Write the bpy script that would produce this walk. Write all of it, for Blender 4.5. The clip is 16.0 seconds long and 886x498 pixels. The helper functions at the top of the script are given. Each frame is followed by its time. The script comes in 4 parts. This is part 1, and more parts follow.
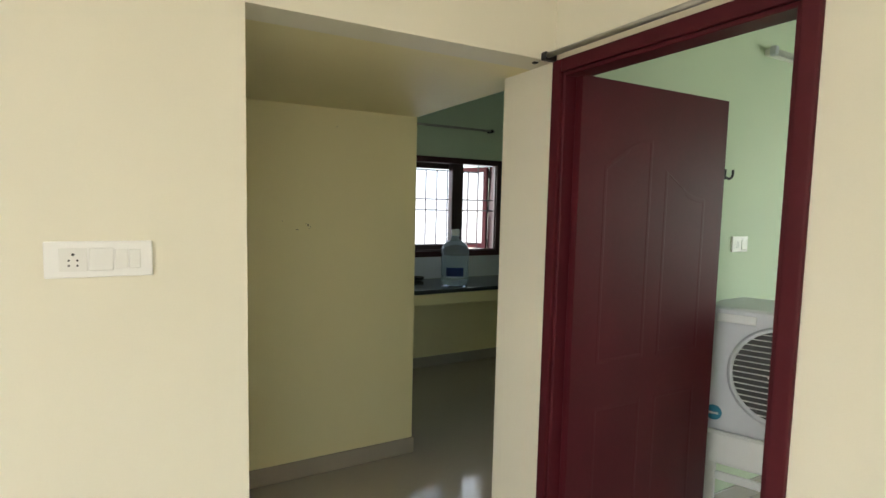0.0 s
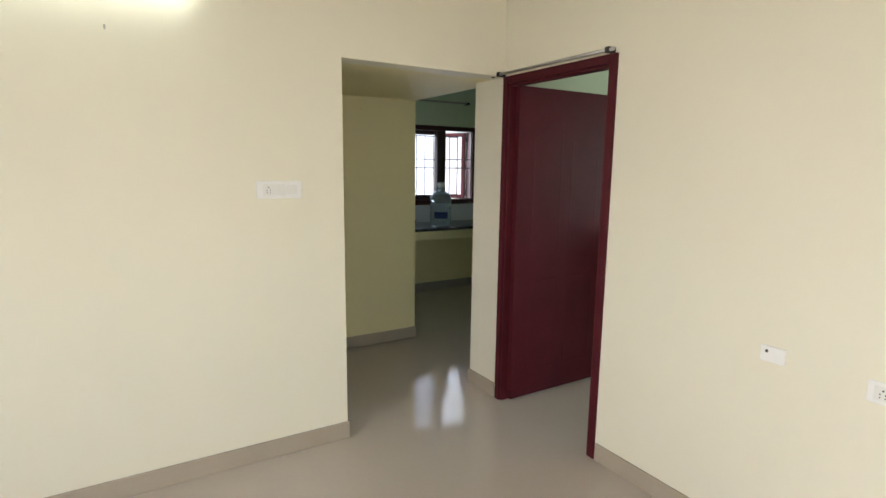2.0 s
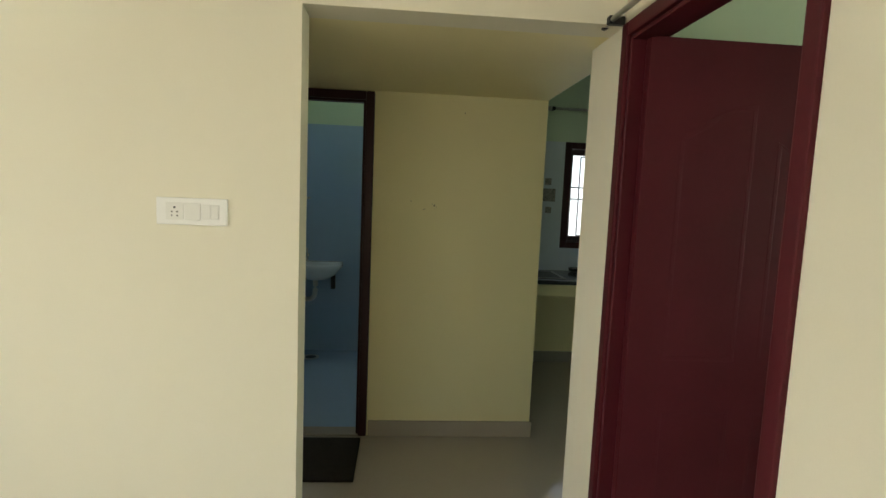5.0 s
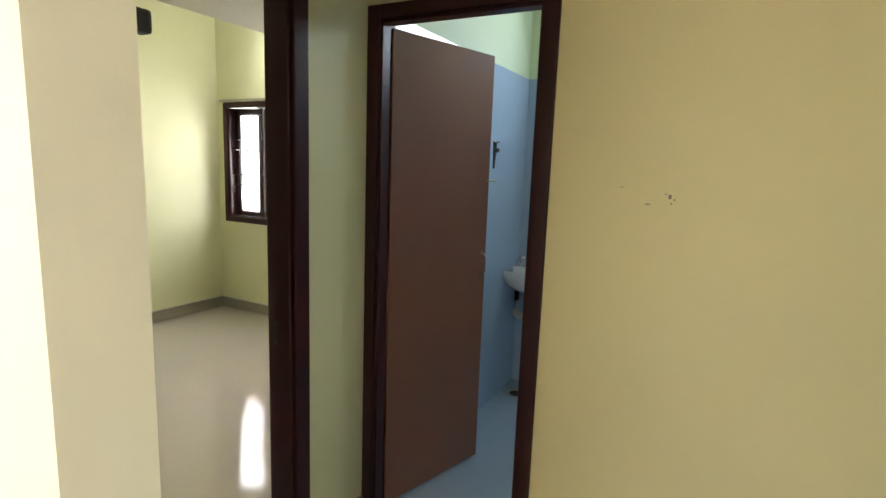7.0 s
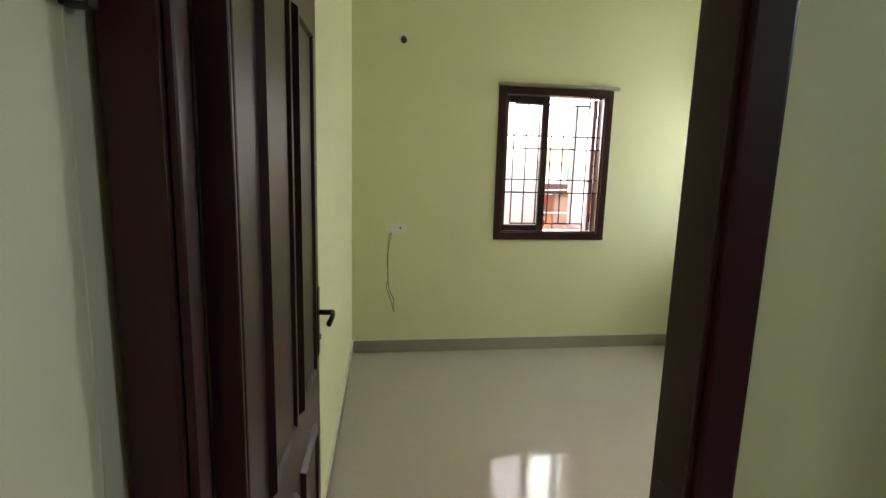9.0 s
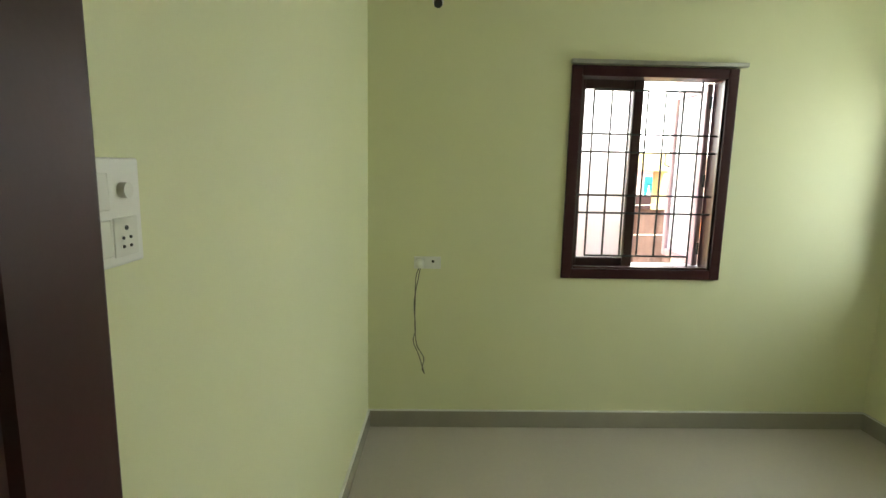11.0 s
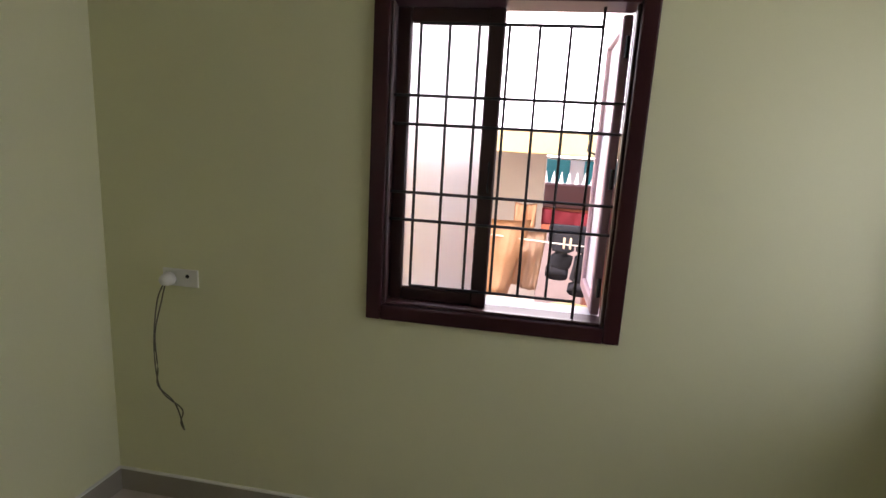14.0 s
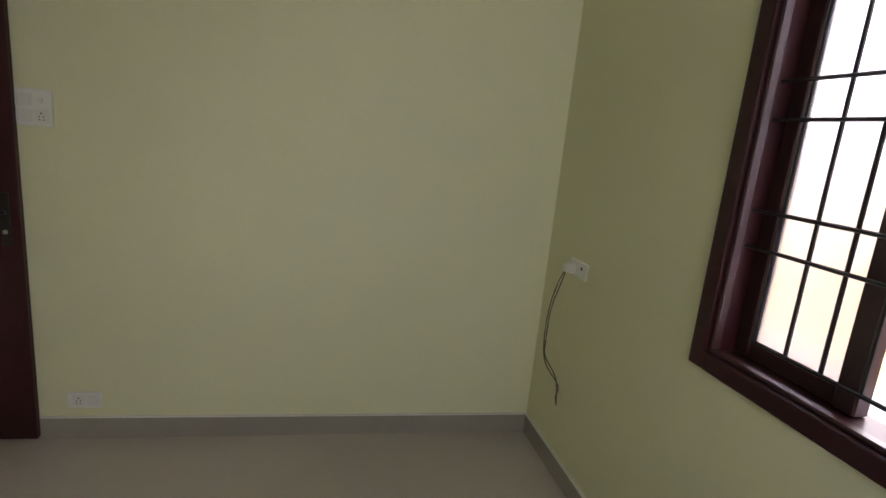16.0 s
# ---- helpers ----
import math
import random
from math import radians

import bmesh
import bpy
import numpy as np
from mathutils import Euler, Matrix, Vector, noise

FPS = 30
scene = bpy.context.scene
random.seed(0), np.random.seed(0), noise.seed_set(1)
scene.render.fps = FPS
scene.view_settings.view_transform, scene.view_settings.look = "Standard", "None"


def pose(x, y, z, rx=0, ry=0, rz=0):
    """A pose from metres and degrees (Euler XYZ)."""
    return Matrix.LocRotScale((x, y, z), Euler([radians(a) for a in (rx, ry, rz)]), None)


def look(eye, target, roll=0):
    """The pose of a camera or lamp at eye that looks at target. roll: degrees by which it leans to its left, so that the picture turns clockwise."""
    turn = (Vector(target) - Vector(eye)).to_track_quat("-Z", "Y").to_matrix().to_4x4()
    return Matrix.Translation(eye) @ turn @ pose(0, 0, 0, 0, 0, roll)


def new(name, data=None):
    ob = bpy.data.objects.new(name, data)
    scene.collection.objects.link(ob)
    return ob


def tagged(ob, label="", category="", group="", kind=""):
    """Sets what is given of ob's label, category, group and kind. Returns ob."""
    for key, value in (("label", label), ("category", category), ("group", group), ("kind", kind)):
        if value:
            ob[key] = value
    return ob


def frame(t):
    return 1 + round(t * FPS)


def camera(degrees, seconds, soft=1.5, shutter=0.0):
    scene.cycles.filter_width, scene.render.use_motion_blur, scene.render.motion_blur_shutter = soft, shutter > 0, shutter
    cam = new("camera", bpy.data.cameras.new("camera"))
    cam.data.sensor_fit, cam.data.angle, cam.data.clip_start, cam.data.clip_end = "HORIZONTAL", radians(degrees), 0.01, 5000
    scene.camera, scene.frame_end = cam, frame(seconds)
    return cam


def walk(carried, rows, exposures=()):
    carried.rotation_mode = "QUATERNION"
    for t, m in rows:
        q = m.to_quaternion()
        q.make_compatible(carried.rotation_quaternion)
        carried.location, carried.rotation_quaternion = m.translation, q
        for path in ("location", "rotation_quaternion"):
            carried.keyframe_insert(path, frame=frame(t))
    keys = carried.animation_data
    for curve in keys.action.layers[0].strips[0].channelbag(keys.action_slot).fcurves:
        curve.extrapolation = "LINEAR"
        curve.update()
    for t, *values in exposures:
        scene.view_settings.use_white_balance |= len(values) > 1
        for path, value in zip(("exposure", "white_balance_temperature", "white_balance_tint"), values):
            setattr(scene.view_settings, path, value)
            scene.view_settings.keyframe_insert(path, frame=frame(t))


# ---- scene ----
cam = camera(80.1, 16.0)
PATH = [
    (0, (-1.286, -1.525, 1.577), (-0.323, 0.22, 1.409), 1.3),
    (0.5, (-1.515, -1.816, 1.576), (-0.453, -0.128, 1.422), -0.3),
    (1, (-1.695, -2.191, 1.567), (-0.657, -0.492, 1.383), 0.7),
    (1.5, (-1.95, -2.456, 1.537), (-0.928, -0.756, 1.283), 1.0),
    (2, (-2.082, -2.699, 1.557), (-1.052, -1.014, 1.243), 0.7),
    (2.5, (-2.062, -2.985, 1.575), (-1.24, -1.201, 1.195), 0.4),
    (3, (-1.923, -2.968, 1.559), (-1.139, -1.16, 1.215), 0.6),
    (3.2, (-1.805, -2.902, 1.553), (-1.046, -1.082, 1.22), 0.5),
    (5.3, (-0.576, -1.56, 1.514), (-0.621, 0.429, 1.309), 2.8),
    (5.5, (-0.498, -1.414, 1.525), (-0.684, 0.565, 1.302), 2.9),
    (6, (-0.453, -1.008, 1.513), (-0.795, 0.946, 1.254), 2.0),
    (6.5, (-0.398, -0.641, 1.508), (-0.991, 1.252, 1.251), 1.7),
    (7, (-0.379, -0.303, 1.513), (-1.31, 1.44, 1.202), 2.1),
    (7.5, (-0.509, -0.054, 1.514), (-1.767, 1.456, 1.141), 2.9),
    (8, (-0.627, 0.168, 1.504), (-2.32, 1.166, 1.133), 2.7),
    (8.5, (-0.724, 0.367, 1.515), (-2.629, 0.865, 1.17), 3.3),
    (8.7, (-0.795, 0.403, 1.523), (-2.723, 0.805, 1.178), 2.6),
    (10.8, (-1.874, 0.709, 1.517), (-3.852, 0.737, 1.221), 1.4),
    (11, (-1.99, 0.688, 1.519), (-3.965, 0.749, 1.205), 1.2),
    (11.5, (-2.247, 0.734, 1.503), (-4.225, 0.56, 1.241), 2.5),
    (12, (-2.463, 0.837, 1.510), (-4.395, 0.377, 1.250), 3.0),
    (12.5, (-2.757, 1.04, 1.536), (-4.729, 0.847, 1.261), 3.8),
    (13, (-2.9, 1.309, 1.551), (-4.87, 1.132, 1.253), 3.1),
    (13.5, (-2.964, 1.729, 1.533), (-4.917, 1.466, 1.192), 4.1),
    (14, (-3.09, 2.007, 1.552), (-5.026, 1.698, 1.158), 3.3),
    (14.5, (-3.217, 2.297, 1.535), (-5.053, 1.619, 1.123), 3.0),
    (15, (-3.316, 2.546, 1.516), (-4.737, 1.236, 1.0), 2.7),
    (15.5, (-3.546, 2.601, 1.512), (-4.503, 0.907, 1.05), 4.2),
    (16, (-3.795, 2.714, 1.495), (-4.249, 0.814, 1.07), 5.4),
]

EXPOSURES = [(0, 1.75, 6400, 5), (1, 1.8, 6350, 5), (2.5, 1.52, 6050, 11), (3.2, 1.48, 6050, 11), (5.5, 1.5, 6750, -1), (6, 1.75, 6750, -1), (6.5, 2.2, 6750, 5), (7, 2.8, 6700, 13),
             (7.5, 3.05, 6250, 12), (8, 2.75, 6450, 12), (8.5, 2.35, 6700, 10), (11, 2.25, 6550, -2), (11.5, 2.25, 6350, 16), (12.5, 2.1, 6200, 28), (13.5, 1.85, 6300, 22), (14, 1.25, 6300, 23),
             (14.5, 0.5, 6300, 28), (15, 1.1, 6300, 26), (15.5, 1.52, 6300, 23), (16, 1.5, 6300, 21)]
walk(cam, [(t, look(eye, target, roll)) for t, eye, target, roll in PATH], EXPOSURES)

# ---- light ----
world = bpy.data.worlds.new("sky")
scene.world = world
world.use_nodes = True
wn = world.node_tree
sky = wn.nodes.new("ShaderNodeTexSky")
sky.sky_type, sky.sun_disc = "NISHITA", False
sky.dust_density, sky.air_density = 2.0, 1.0
sky.sun_elevation, sky.sun_rotation = radians(55), radians(125)
wn.nodes["Background"].inputs["Strength"].default_value = 0.15
wn.links.new(sky.outputs["Color"], wn.nodes["Background"].inputs["Color"])


def lamp(name, kind, energy, m, color=(1, 1, 1), size=(1, 1)):
    data = bpy.data.lights.new(name, kind)
    data.energy, data.color = energy, color
    if kind == "AREA":
        data.shape, data.size, data.size_y = "RECTANGLE", size[0], size[1]
    if kind == "SUN":
        data.angle = radians(0.5)
    ob = new(name, data)
    ob.matrix_world = m
    return ob


sun_way = Vector((math.sin(radians(125)) * math.cos(radians(55)), math.cos(radians(125)) * math.cos(radians(55)), math.sin(radians(55))))
lamp("sun", "SUN", 5.0, look(sun_way * 20, (0, 0, 0)), (1.0, 0.95, 0.87))
BULB_X = -3.98  # the bedroom wall lamp stands above the corner window
# daylight by the window openings; hall, far room and bath ones are added unseen
# two fill lamps that brighten the hall from out of view
lamp("hall_window_daylight", "AREA", 7.8, look((-2.6, -5.35, 1.55), (-2.6, 0, 1.2)), (1.0, 0.98, 0.95), (2.2, 1.3))
lamp("hall_side_daylight", "AREA", 8.0, look((-5.05, -3.0, 1.6), (0, -2.2, 1.3)), (1.0, 0.98, 0.95), (2.0, 1.4))
bed_light = lamp("bedroom_side_daylight", "AREA", 4.8, look((-4.34, 3.50, 1.5), (-3.2, 0, 1.1)), (0.95, 1.0, 0.97), (0.8, 1.0))
bed_light.data.spread = radians(155)
lamp("bedroom_bulb", "POINT", 0.95, pose(BULB_X, 3.10, 2.38), (0.95, 1.0, 0.93))
lamp("kitchen_window_daylight", "AREA", 2.6, look((1.31, 3.13, 1.55), (0.9, 0, 1.2)), (0.88, 0.95, 1.0), (1.0, 0.9))
# fill for the far room, at an opening that is never in view
lamp("room_window_daylight", "AREA", 7.15, look((3.68, -1.7, 1.5), (0, -1.2, 1.2)), (0.9, 1.0, 0.95), (1.1, 1.1))
# bluish bath fill, at a vent added out of view
lamp("bath_vent_daylight", "AREA", 2.48, look((-0.8, 3.24, 2.45), (-0.9, 2.0, 0.8)), (0.75, 0.88, 1.0), (0.58, 0.38))


# ---- materials ----
def material(name, color, rough=0.6, vary=0.06, scale=3.0, bump=0.0, bump_scale=80.0, metal=0.0, coat=0.0, second=None, spec=0.5):
    """A surface with mottling at two scales and fine relief."""
    m = bpy.data.materials.new(name)
    m.use_nodes = True
    n, l = m.node_tree.nodes, m.node_tree.links
    b = n["Principled BSDF"]
    co = n.new("ShaderNodeTexCoord")
    big, fine = n.new("ShaderNodeTexNoise"), n.new("ShaderNodeTexNoise")
    big.inputs["Scale"].default_value, big.inputs["Detail"].default_value = scale, 5
    fine.inputs["Scale"].default_value, fine.inputs["Detail"].default_value = bump_scale, 3
    l.new(co.outputs["Object"], big.inputs["Vector"])
    l.new(co.outputs["Object"], fine.inputs["Vector"])
    add = n.new("ShaderNodeMath")
    add.operation = "MULTIPLY_ADD"
    add.inputs[1].default_value = 0.3
    l.new(fine.outputs["Fac"], add.inputs[0])
    l.new(big.outputs["Fac"], add.inputs[2])
    ramp = n.new("ShaderNodeMapRange")
    ramp.inputs[1].default_value, ramp.inputs[2].default_value = 0.4, 0.9
    l.new(add.outputs[0], ramp.inputs[0])
    mix = n.new("ShaderNodeMix")
    mix.data_type = "RGBA"
    dark = second or tuple(c * (1 - vary * 2) for c in color)
    mix.inputs[6].default_value, mix.inputs[7].default_value = (*color, 1), (*dark, 1)
    l.new(ramp.outputs[0], mix.inputs[0])
    l.new(mix.outputs[2], b.inputs["Base Color"])
    b.inputs["Roughness"].default_value, b.inputs["Metallic"].default_value = rough, metal
    b.inputs["Coat Weight"].default_value = coat
    b.inputs["Specular IOR Level"].default_value = spec
    if bump:
        bp = n.new("ShaderNodeBump")
        bp.inputs["Strength"].default_value, bp.inputs["Distance"].default_value = bump, 0.004
        l.new(fine.outputs["Fac"], bp.inputs["Height"])
        l.new(bp.outputs[0], b.inputs["Normal"])
    return m


def glow(name, color, strength):
    m = bpy.data.materials.new(name)
    m.use_nodes = True
    b = m.node_tree.nodes["Principled BSDF"]
    b.inputs["Base Color"].default_value = (*color, 1)
    b.inputs["Emission Color"].default_value, b.inputs["Emission Strength"].default_value = (*color, 1), strength
    return m


def glass(name, color, rough, solid=0.0):
    m = bpy.data.materials.new(name)
    m.use_nodes = True
    b = m.node_tree.nodes["Principled BSDF"]
    b.inputs["Base Color"].default_value = (*color, 1)
    b.inputs["Transmission Weight"].default_value, b.inputs["Roughness"].default_value = 1.0 - solid, rough
    b.inputs["IOR"].default_value = 1.2
    return m


PAINT_HALL = material("cream_wall_paint", (0.78, 0.74, 0.595), 0.62, 0.025, 1.3, 0.05, 180, spec=0.35)
PAINT_PASSAGE = material("ochre_cream_wall_paint", (0.83, 0.75, 0.44), 0.6, 0.025, 1.3, 0.05, 180, spec=0.35)
PAINT_BED = material("pale_lime_wall_paint", (0.76, 0.755, 0.50), 0.6, 0.025, 1.3, 0.05, 180, spec=0.35)
PAINT_GREEN = material("pale_green_wall_paint", (0.66, 0.76, 0.58), 0.6, 0.025, 1.3, 0.05, 180, spec=0.35)
CEILING = material("white_ceiling_paint", (0.80, 0.78, 0.72), 0.8, 0.02, 1.5, 0.04, 150)
FLOOR = material("polished_beige_floor_tile", (0.50, 0.445, 0.385), 0.08, 0.04, 1.1, 0.0, 40, spec=0.45)
SKIRT = material("beige_skirting_tile", (0.42, 0.36, 0.28), 0.2, 0.05, 3.0, 0.02, 60)
SKIRT_GREY = material("grey_beige_skirting_tile", (0.36, 0.33, 0.28), 0.25, 0.05, 3.0, 0.02, 60)
CEMENT = material("white_cement_joint", (0.75, 0.74, 0.68), 0.8, 0.05, 9.0, 0.1, 120)
MAROON = material("maroon_gloss_enamel", (0.086, 0.012, 0.018), 0.46, 0.12, 4.0, 0.05, 60, spec=0.16)
MAROON_DARK = material("dark_maroon_enamel", (0.044, 0.010, 0.013), 0.36, 0.12, 4.0, 0.05, 60, spec=0.3)
SASH = material("dark_brown_sash_enamel", (0.045, 0.016, 0.016), 0.35, 0.12, 5.0, 0.05, 60)
BATH_DOOR = material("brown_laminate_door", (0.25, 0.112, 0.072), 0.36, 0.07, 2.0, 0.02, 90)
IRON = material("black_painted_iron", (0.014, 0.012, 0.014), 0.45, 0.2, 20.0, 0.05, 200)
STEEL = material("brushed_steel", (0.50, 0.49, 0.46), 0.35, 0.1, 20.0, 0.05, 200, metal=0.9)
DULL = material("dull_dark_metal", (0.12, 0.13, 0.14), 0.4, 0.1, 20.0, 0.05, 200, metal=0.7)
CHROME = material("chrome", (0.75, 0.75, 0.76), 0.12, 0.05, 10.0, metal=1.0)
PLASTIC = material("white_switch_plastic", (0.82, 0.81, 0.77), 0.3, 0.02, 6.0)
PLASTIC_B = material("ivory_switch_plastic", (0.76, 0.75, 0.70), 0.3, 0.02, 6.0)
# black plastic; also painted shade in holes, fan opening and sink bowl
BLACK = material("black_plastic_and_shade", (0.012, 0.012, 0.012), 0.45, 0.1, 10.0)
COOLER = material("pale_grey_cooler_plastic", (0.60, 0.62, 0.68), 0.4, 0.03, 4.0, 0.02, 150)
COOLER_W = material("white_cooler_plastic", (0.78, 0.79, 0.80), 0.4, 0.03, 4.0, 0.02, 150)
BLUE = material("blue_sticker", (0.02, 0.22, 0.38), 0.4, 0.1, 30.0)
LABEL_BLUE = material("navy_label", (0.02, 0.06, 0.25), 0.45, 0.1, 30.0)
GRANITE = material("black_granite", (0.030, 0.031, 0.034), 0.13, 0.3, 90.0, 0.0, 300)
KTILE = material("white_kitchen_tile", (0.70, 0.75, 0.82), 0.15, 0.03, 2.0, 0.02, 30)
BTILE = material("pale_blue_bath_tile", (0.40, 0.53, 0.70), 0.18, 0.03, 2.0, 0.02, 30)
BFLOOR = material("blue_grey_bath_floor_tile", (0.36, 0.46, 0.58), 0.25, 0.03, 2.0, 0.02, 30)
CERAMIC = material("white_ceramic", (0.82, 0.84, 0.85), 0.1, 0.01, 4.0, coat=0.3)
PVC = material("grey_white_pvc_pipe", (0.76, 0.76, 0.72), 0.4, 0.05, 12.0)
MAT_DARK = material("dark_brown_doormat", (0.030, 0.022, 0.017), 0.95, 0.25, 30.0, 0.9, 260)
FROST = glass("frosted_window_glass", (0.93, 0.92, 0.97), 0.6, 0.35)
BOTTLE = glass("blue_tinted_bottle_plastic", (0.72, 0.83, 0.93), 0.12, 0.25)
TUBE = glow("lit_tube", (0.93, 1.0, 0.92), 4.2)
BULB = glow("lit_bulb", (0.95, 1.0, 0.97), 5.0)
SILL = material("white_painted_sill", (0.75, 0.73, 0.72), 0.5, 0.06, 6.0, 0.05, 100)
# pinkish light on the swung-out sash, put into its colour
PINK_LIT = material("pink_lit_sash_enamel", (0.50, 0.33, 0.38), 0.4, 0.06, 5.0)
DECOR = material("dark_picture_tile_print", (0.10, 0.10, 0.11), 0.3, 0.4, 60.0, second=(0.45, 0.40, 0.36))
OCHRE = material("yellow_facade_paint", (0.80, 0.60, 0.30), 0.8, 0.08, 2.0, 0.1, 60)
ROSE = material("pink_facade_paint", (0.74, 0.47, 0.42), 0.8, 0.06, 2.0, 0.1, 60)
PALE = material("pale_facade_paint", (0.72, 0.66, 0.60), 0.8, 0.06, 2.0, 0.1, 60)
YARD = material("reddish_cement_floor", (0.36, 0.26, 0.24), 0.85, 0.1, 3.0, 0.2, 60)
EARTH = material("dusty_ground", (0.30, 0.25, 0.20), 0.95, 0.1, 0.7, 0.2, 20)
WOODRED = material("red_brown_door_paint", (0.20, 0.07, 0.045), 0.5, 0.1, 6.0)
BAND = material("orange_red_wall_paint", (0.42, 0.11, 0.05), 0.7, 0.15, 6.0, 0.1, 60)
CREAMRAIL = material("cream_grille_paint", (0.75, 0.68, 0.62), 0.5, 0.05, 6.0)
CLOTH_O = material("orange_printed_cotton", (0.66, 0.41, 0.25), 0.95, 0.2, 5.0, 0.4, 200, second=(0.52, 0.29, 0.15))
CLOTH_R = material("red_cotton", (0.30, 0.035, 0.05), 0.95, 0.1, 8.0, 0.4, 200)
CLOTH_K = material("black_cotton", (0.018, 0.016, 0.022), 0.95, 0.2, 8.0, 0.4, 200)
CLOTH_B = material("tan_cotton", (0.62, 0.42, 0.30), 0.95, 0.1, 8.0, 0.4, 200)
CLOTH_V = material("brown_cotton", (0.26, 0.16, 0.14), 0.95, 0.1, 8.0, 0.4, 200)
TEAL = material("teal_shutter_paint", (0.03, 0.25, 0.26), 0.5, 0.1, 6.0)
ROPE = material("white_rope", (0.75, 0.70, 0.60), 0.9, 0.1, 90.0)
PEG = material("pale_wood_peg", (0.70, 0.50, 0.34), 0.7, 0.1, 40.0)
YELLOWBAG = material("yellow_plastic_bag", (0.80, 0.52, 0.06), 0.4, 0.1, 20.0)
WIRE = material("olive_grey_wire", (0.12, 0.11, 0.075), 0.5, 0.1, 30.0)
CHIP = material("bare_plaster_chip", (0.40, 0.34, 0.24), 0.9, 0.3, 60.0)


# ---- mesh helpers ----
def empty_bm():
    return bmesh.new()


def add_box(bm, lo, hi, bevel=0.0, segments=1):
    """An axis-aligned box, from corner to corner, with rounded edges."""
    c = [(a + b) / 2 for a, b in zip(lo, hi)]
    d = [abs(b - a) for a, b in zip(lo, hi)]
    made = bmesh.ops.create_cube(bm, size=1.0, matrix=Matrix.Translation(c) @ Matrix.Diagonal((*d, 1)))
    if bevel:
        edges = list({e for v in made["verts"] for e in v.link_edges})
        bmesh.ops.bevel(bm, geom=edges, offset=min(bevel, min(d) * 0.45), segments=segments, affect="EDGES", profile=0.6)
    return bm


def box(lo, hi, bevel=0.0, segments=1):
    return add_box(empty_bm(), lo, hi, bevel, segments)


def add_rod(bm, a, b, r, n=8):
    a, b = Vector(a), Vector(b)
    way = b - a
    m = Matrix.Translation((a + b) / 2) @ way.to_track_quat("Z", "Y").to_matrix().to_4x4()
    bmesh.ops.create_cone(bm, cap_ends=True, segments=n, radius1=r, radius2=r, depth=way.length, matrix=m)
    return bm


def rod(a, b, r, n=8):
    return add_rod(empty_bm(), a, b, r, n)


def lathe(bm, profile, n=24, center=(0, 0, 0)):
    """Turns a profile of (radius, height) about the upright axis at center."""
    rings = []
    for r, z in profile:
        rings.append([bm.verts.new((center[0] + r * math.cos(2 * math.pi * k / n), center[1] + r * math.sin(2 * math.pi * k / n), center[2] + z)) for k in range(n)])
    for a, b in zip(rings, rings[1:]):
        for k in range(n):
            bm.faces.new((a[k], a[(k + 1) % n], b[(k + 1) % n], b[k]))
    bm.faces.new(rings[0][::-1])
    bm.faces.new(rings[-1])
    return bm


def tube(bm, points, r, n=8):
    """A bent tube through points."""
    pts = [Vector(p) for p in points]
    rings = []
    for i, p in enumerate(pts):
        way = (pts[min(i + 1, len(pts) - 1)] - pts[max(i - 1, 0)]).normalized()
        q = way.to_track_quat("Z", "Y")
        rings.append([bm.verts.new(p + q @ Vector((r * math.cos(2 * math.pi * k / n), r * math.sin(2 * math.pi * k / n), 0))) for k in range(n)])
    for a, b in zip(rings, rings[1:]):
        for k in range(n):
            bm.faces.new((a[k], a[(k + 1) % n], b[(k + 1) % n], b[k]))
    bm.faces.new(rings[0][::-1])
    bm.faces.new(rings[-1])
    return bm


def curve_points(keys, steps=6):
    """A smooth line through key points."""
    pts = [Vector(k) for k in keys]
    out = []
    for i in range(len(pts) - 1):
        p0, p1, p2, p3 = pts[max(i - 1, 0)], pts[i], pts[i + 1], pts[min(i + 2, len(pts) - 1)]
        for s in range(steps):
            t = s / steps
            out.append(0.5 * ((2 * p1) + (p2 - p0) * t + (2 * p0 - 5 * p1 + 4 * p2 - p3) * t * t + (3 * p1 - p0 - 3 * p2 + p3) * t ** 3))
    out.append(pts[-1])
    return out


def mesh_of(name, bm, mat, smooth=False):
    bmesh.ops.recalc_face_normals(bm, faces=bm.faces)
    me = bpy.data.meshes.new(name)
    bm.to_mesh(me)
    bm.free()
    me.materials.append(mat)
    if smooth:
        for p in me.polygons:
            p.use_smooth = True
    return me


def thing(name, bm, mat, label, category, group="", kind="", smooth=False):
    return tagged(new(name, mesh_of(name, bm, mat, smooth)), label, category, group, kind)


def holder(name, m, label, category, group="", kind=""):
    ob = new(name)
    ob.empty_display_size = 0.1
    ob.matrix_world = m
    return tagged(ob, label, category, group, kind)


def part(name, bm, mat, parent, label="", smooth=False):
    ob = new(name, mesh_of(name, bm, mat, smooth))
    ob.parent = parent
    return tagged(ob, label) if label else ob


def structure(name, bm, mat, label="", category="wall"):
    return thing(name, bm, mat, label, category, kind="structure")


def wall(name, boxes, mat, label, category="wall"):
    bm = empty_bm()
    for lo, hi in boxes:
        add_box(bm, lo, hi)
    return structure(name, bm, mat, label, category)


